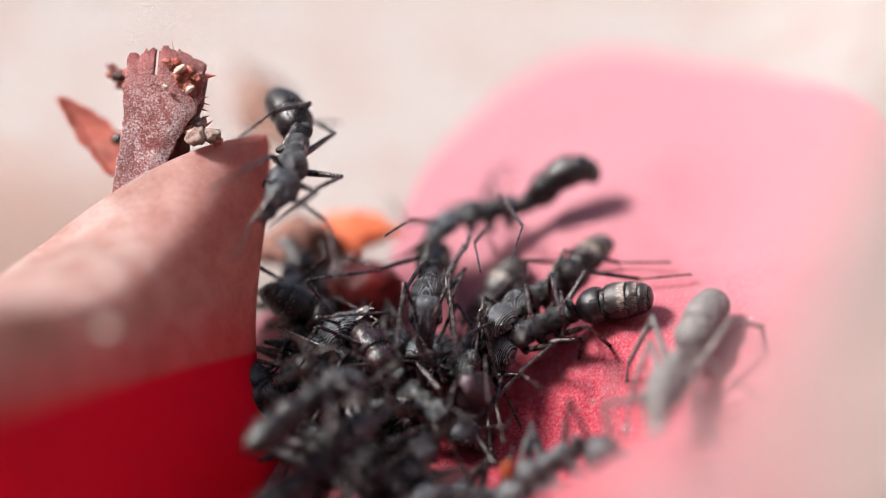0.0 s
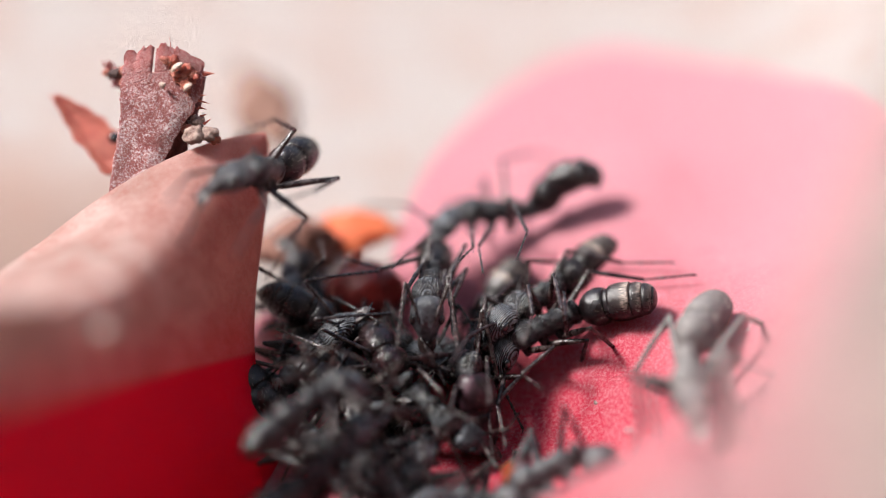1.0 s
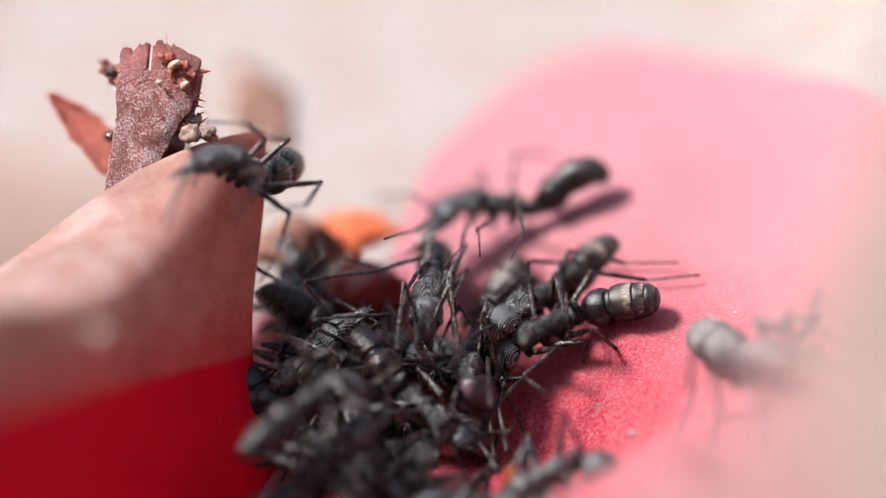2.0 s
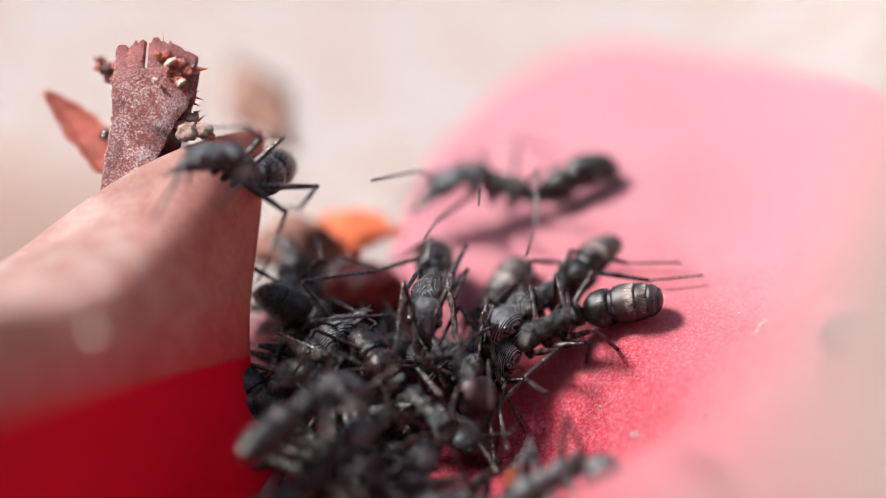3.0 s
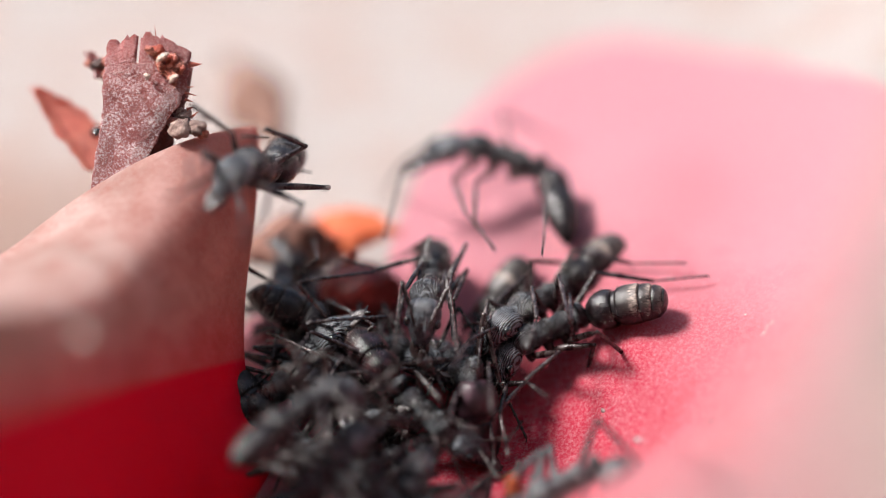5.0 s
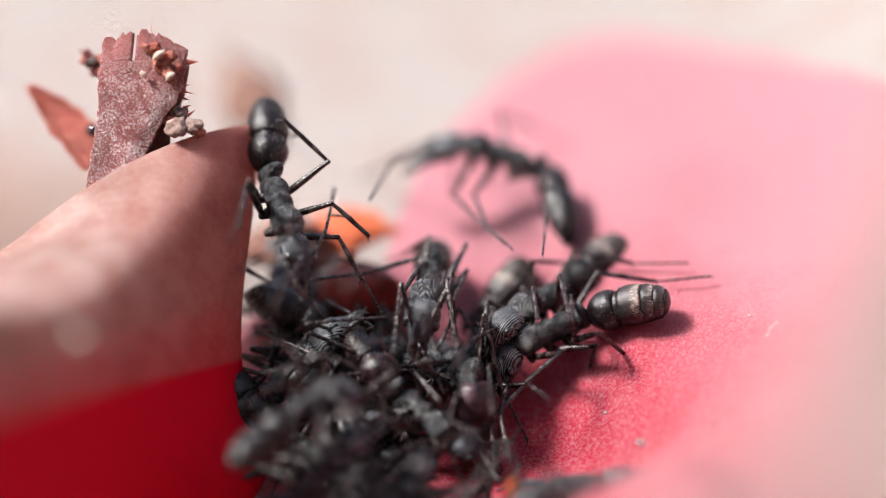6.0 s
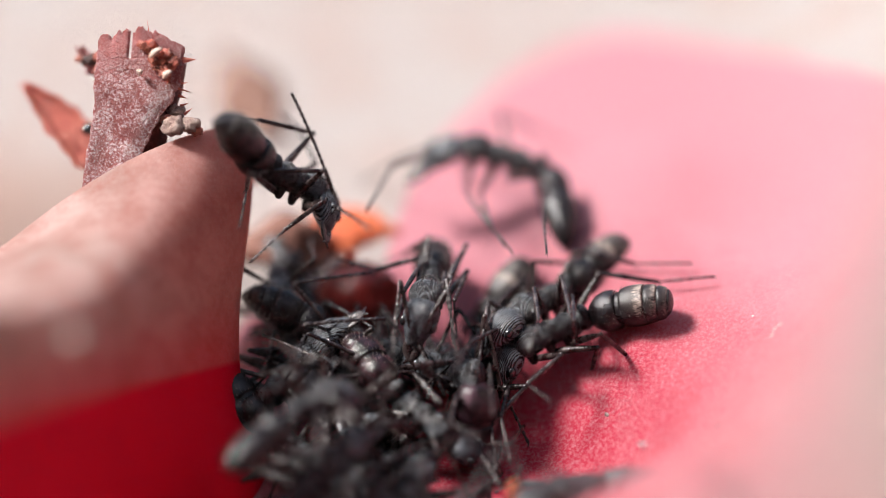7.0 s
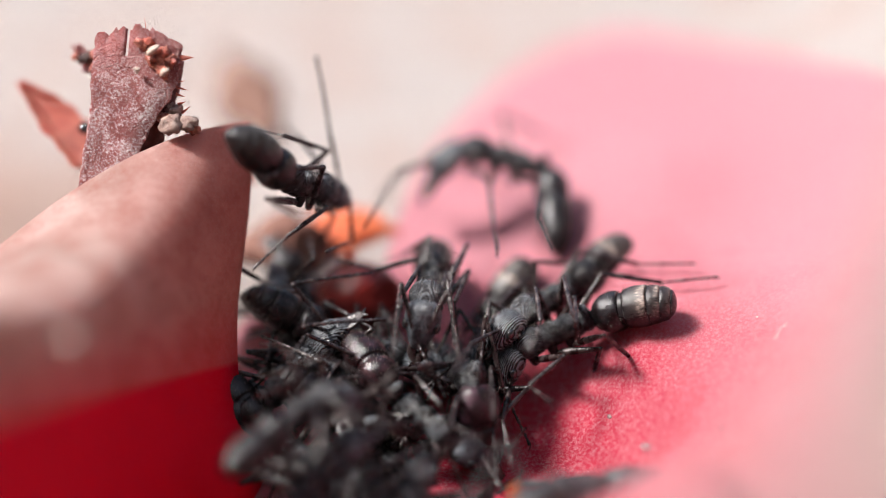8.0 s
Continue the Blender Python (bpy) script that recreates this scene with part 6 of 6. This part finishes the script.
def build_leaf():
    root = tagged(new("dried_leaf"), "torn dried reddish-brown leaf standing behind the fold", "leaf")
    cluster = random.Random(3)
    broad_blade(root)
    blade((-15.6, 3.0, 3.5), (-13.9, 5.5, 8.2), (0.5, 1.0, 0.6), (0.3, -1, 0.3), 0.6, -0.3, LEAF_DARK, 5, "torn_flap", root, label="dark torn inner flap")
    blade((-18.4, 6.7, 1.6), (-22.4, 9.5, 4.5), (1.2, 1.15, 0.12), (0.5, -0.8, 0.6), 0.3, 0.5, LEAF_RED, 9, "back_blade", root, label="red pointed blade")
    blade((-17.6, 7.3, 5.6), (-19.2, 8.7, 7.1), (0.3, 0.45, 0.15), (0.2, -1, 0.5), 0.9, 0.5, LEAF, 12, "back_flap", root)
    for i in range(90):
        f, g = cluster.random(), cluster.random()
        spot = Vector((-15.8, 4.9, 9.5)).lerp(Vector((-13.7, 4.3, 8.6)), f).lerp(Vector((-14.4, 3.6, 7.6)), g * g * 0.8)
        r = cluster.uniform(0.05, 0.20) if i > 9 else cluster.uniform(0.2, 0.32)
        me = mesh_of("crumb", *lump(r, (1, 0.8, cluster.uniform(0.5, 1.0)), 0.55, i, 3), (CRUMB, LEAF_RED, CRUMB)[i % 3])
        part("crumb", me, root, Matrix.Translation((spot + Vector((0, cluster.uniform(-0.25, 0.25), cluster.uniform(-0.15, 0.3)))) * MM))
    for spot, size, turn in (((-14.9, 4.2, 9.3), 0.42, -35), ((-15.8, 4.1, 8.2), 0.2, 70), ((-14.3, 3.7, 8.3), 0.3, -40)):
        me = mesh_of("pale_bit", *loft([(-size, 0.05, 0.05, 0), (-size * 0.6, 0.14, 0.13, 0.03), (0, 0.17, 0.15, 0.07), (size * 0.6, 0.13, 0.12, 0.03), (size, 0.04, 0.04, 0)], 14, 10), GRAIN)
        part("pale_bit", me, root, Matrix.Translation(v3(spot)) @ pose(0, 0, 0, 0, turn, 15), "pale grain stuck to the leaf")
    for spot, size in (((-14.0, 3.2, 5.5), 0.62), ((-13.2, 3.4, 5.5), 0.52), ((-12.9, 3.5, 5.1), 0.34), ((-13.9, 4.1, 5.9), 0.45), ((-14.4, 3.8, 5.6), 0.4)):
        me = mesh_of("clod", *lump(size, (1, 0.9, 0.8), 0.5, int(size * 100), 3), CLOD if size > 0.43 else CRUMB)
        part("clod", me, root, Matrix.Translation(v3(spot)))
    for a, d, ln in (((-13.9, 4.9, 8.5), (1, -0.1, 0.1), 1.05), ((-13.8, 4.4, 7.4), (1, 0, 0.1), 0.5), ((-13.9, 4.3, 7.2), (1, 0, -0.35), 0.8), ((-13.8, 4.2, 6.8), (0.8, 0, -0.3), 0.5), ((-13.7, 4.0, 6.3), (0.8, 0, 0.3), 0.45), ((-13.5, 3.8, 5.9), (0.7, 0, 0.6), 0.6), ((-15.8, 5.6, 9.5), (0.2, 0, 1), 0.3), ((-14.5, 5.4, 9.2), (0.5, 0, 0.9), 0.35)):
        w = 0.28 if ln > 1 else 0.09
        me = mesh_of("spine", *loft([(0, w, w * 0.5, 0), (ln * 0.4, w * 0.65, w * 0.35, 0.03), (ln, 0.006, 0.006, 0)], 8, 7), LEAF_RED)
        part("spine", me, root, axes(v3(a), Vector(d), Vector((0, -1, 0.2))))
    for spot, size in (((-18.6, 7.4, 7.2), 0.34), ((-18.1, 7.2, 7.5), 0.26), ((-19.2, 7.9, 7.0), 0.2), ((-18.0, 7.0, 6.9), 0.3)):
        me = mesh_of("clod", *lump(size, (1.2, 0.8, 0.9), 0.6, int(size * 90), 3), BARK_HOLLOW if size > 0.3 else CRUMB)
        part("clod", me, root, Matrix.Translation(v3(spot)))
    me = mesh_of("splinter", *tube(1.0, [(0, 0.05, 0), (0.5, 0.09, 0.04), (1, 0.03, 0)], 6, 6), PALE)
    part("splinter", me, root, axes(v3((-18.5, 6.6, 6.6)), Vector((1, -0.2, -0.6)), Vector((0, -1, 0.3))), "pale splinter")
    me = mesh_of("bristle", *tube(0.9, [(0, 0.03, 0), (0.5, 0.022, 0.05), (1, 0.006, 0.1)], 5, 6), LEAF_RED)
    part("bristle", me, root, axes(v3((-15.3, 5.7, 9.5)), Vector((-0.1, 0, 1)), Vector((0, 1, 0))))
    return root


build_leaf()


def thing(name, piece, mat, m, label, category, group=""):
    ob = new(name, mesh_of(name, *piece, mat))
    ob.matrix_basis = m
    return tagged(ob, label, category, group)


def at(p):
    return Matrix.Translation(v3(p))


thing("paper_scrap", lump(1.9, (0.85, 2.5, 0.22), 0.6, 11, 4), PATCH, at((-11.3, 23.6, -3.25)) @ pose(0, 0, 0, 0, 0, 8), "flat brown patch lying on the white paper", "scrap")
thing("paper_chip", lump(0.42, (1, 0.5, 1), 0.1, 4, 3), PALE, at((-17.4, -20.3, 6.8)), "small white fleck stuck to the paper fold", "flake", "specks on the paper")
thing("bead", lump(0.36, (1, 1, 0.9), 0.05, 2, 3), EYE, at((-18.8, 6.8, 3.4)), "dark glossy bead on the red leaf blade", "bead")
berry = thing("berry", lump(1.95, (1.15, 1, 0.95), 0.08, 2, 4), BERRY, at((-4.53, 4.21, -5.30)), "glossy red berry bitten open by the ants", "berry")
skin = [(2.0 * (1 - f) ** 0.3 * 0.30, 0.28 + 0.1 * f, 0.06, 0.5 * math.sin(f * 3.0), 0.6 * math.cos(f * 4.0)) for f in (0.0, 0.2, 0.4, 0.6, 0.8, 0.97)]
part("torn_skin", mesh_of("torn_skin", *loft([(x * 0.6 + 0.9 * k, w, h, z, y) for k, (x, w, h, z, y) in enumerate(skin)], 20, 8), LEAF_RED), berry, pose(-1.9 * MM, -0.2 * MM, -0.6 * MM, 20, -60, 40) @ Matrix.Scale(0.75, 4), "curled torn berry skin")
# dark lump whose colour stands in for the shade inside the bite
part("bite", mesh_of("bite", *lump(0.62, (1, 0.7, 1.1), 0.35, 3, 3), BARK_HOLLOW), berry, pose(-1.45 * MM, -1.25 * MM, -0.15 * MM), "dark bitten hole")
# added lump; its brown stands in for shaded paper behind the fold
thing("plant_scrap", lump(2.0, (1.2, 0.8, 0.95), 0.5, 15, 3), SHADE_BROWN, at((-8.52, 9.01, -5.39)), "dark brown plant scrap behind the swarm", "scrap")
thing("berry", lump(2.7, (1.4, 0.9, 0.74), 0.3, 6, 4), BERRY_ORANGE, at((-5.36, 10.84, -6.22)), "soft orange berry flesh behind the swarm", "berry")
thing("seed_husk", lump(0.55, (0.8, 0.5, 1.5), 0.25, 4, 3), HUSK, at((3.6, -11.4, -7.8)), "small orange seed husk under the swarm", "husk")

thing("paper_chip", lump(0.6, (1.25, 0.5, 0.13), 0.9, 9, 3), CHIP, at((16.92, -3.81, -2.79)) @ pose(0, 0, 0, 0, -36, 0) @ pose(0, 0, 0, 0, 0, 35), "small pale flake lying on pink paper", "flake", "specks on the paper")
thing("paper_chip", lump(0.12, (1, 1, 0.7), 0.3, 8, 2), PALE, at((16.13, -1.87, -2.98)), "tiny white crumb on pink paper", "crumb", "specks on the paper")
thing("droplet", lump(0.36, (1.1, 1, 0.55), 0.1, 1, 3), WATER, at((10.36, -7.13, -7.52)), "clear droplet on pink paper", "droplet", "specks on the paper")
for spot, size in (((8.62, -4.28, -7.47), 0.22), ((14.0, -8.78, -5.32), 0.18)):
    thing("grit_speck", lump(size, (1.1, 1, 0.7), 0.4, 5, 2), GRIT, at(spot), "dark grit speck on pink paper", "grit", "specks on the paper")


# ---- what moves ----
def key_ant(obs, rows):
    poses = [(t, ant_pose(spec)) for t, spec in rows]
    for key, ob in obs.items():
        if key in poses[0][1]:
            walk(ob, [(t, p[key]) for t, p in poses])


def motions():
    key_ant(FOLD_ANT, fold_ant)
    key_ant(FAR_ANT, far_ant)
    key_ant(NEAR_ANT, near_ant)
    key_ant(LOW_ANT, low_ant)
    key_ant(A, nod_ant)
    key_ant(E, shift_ant)


motions()
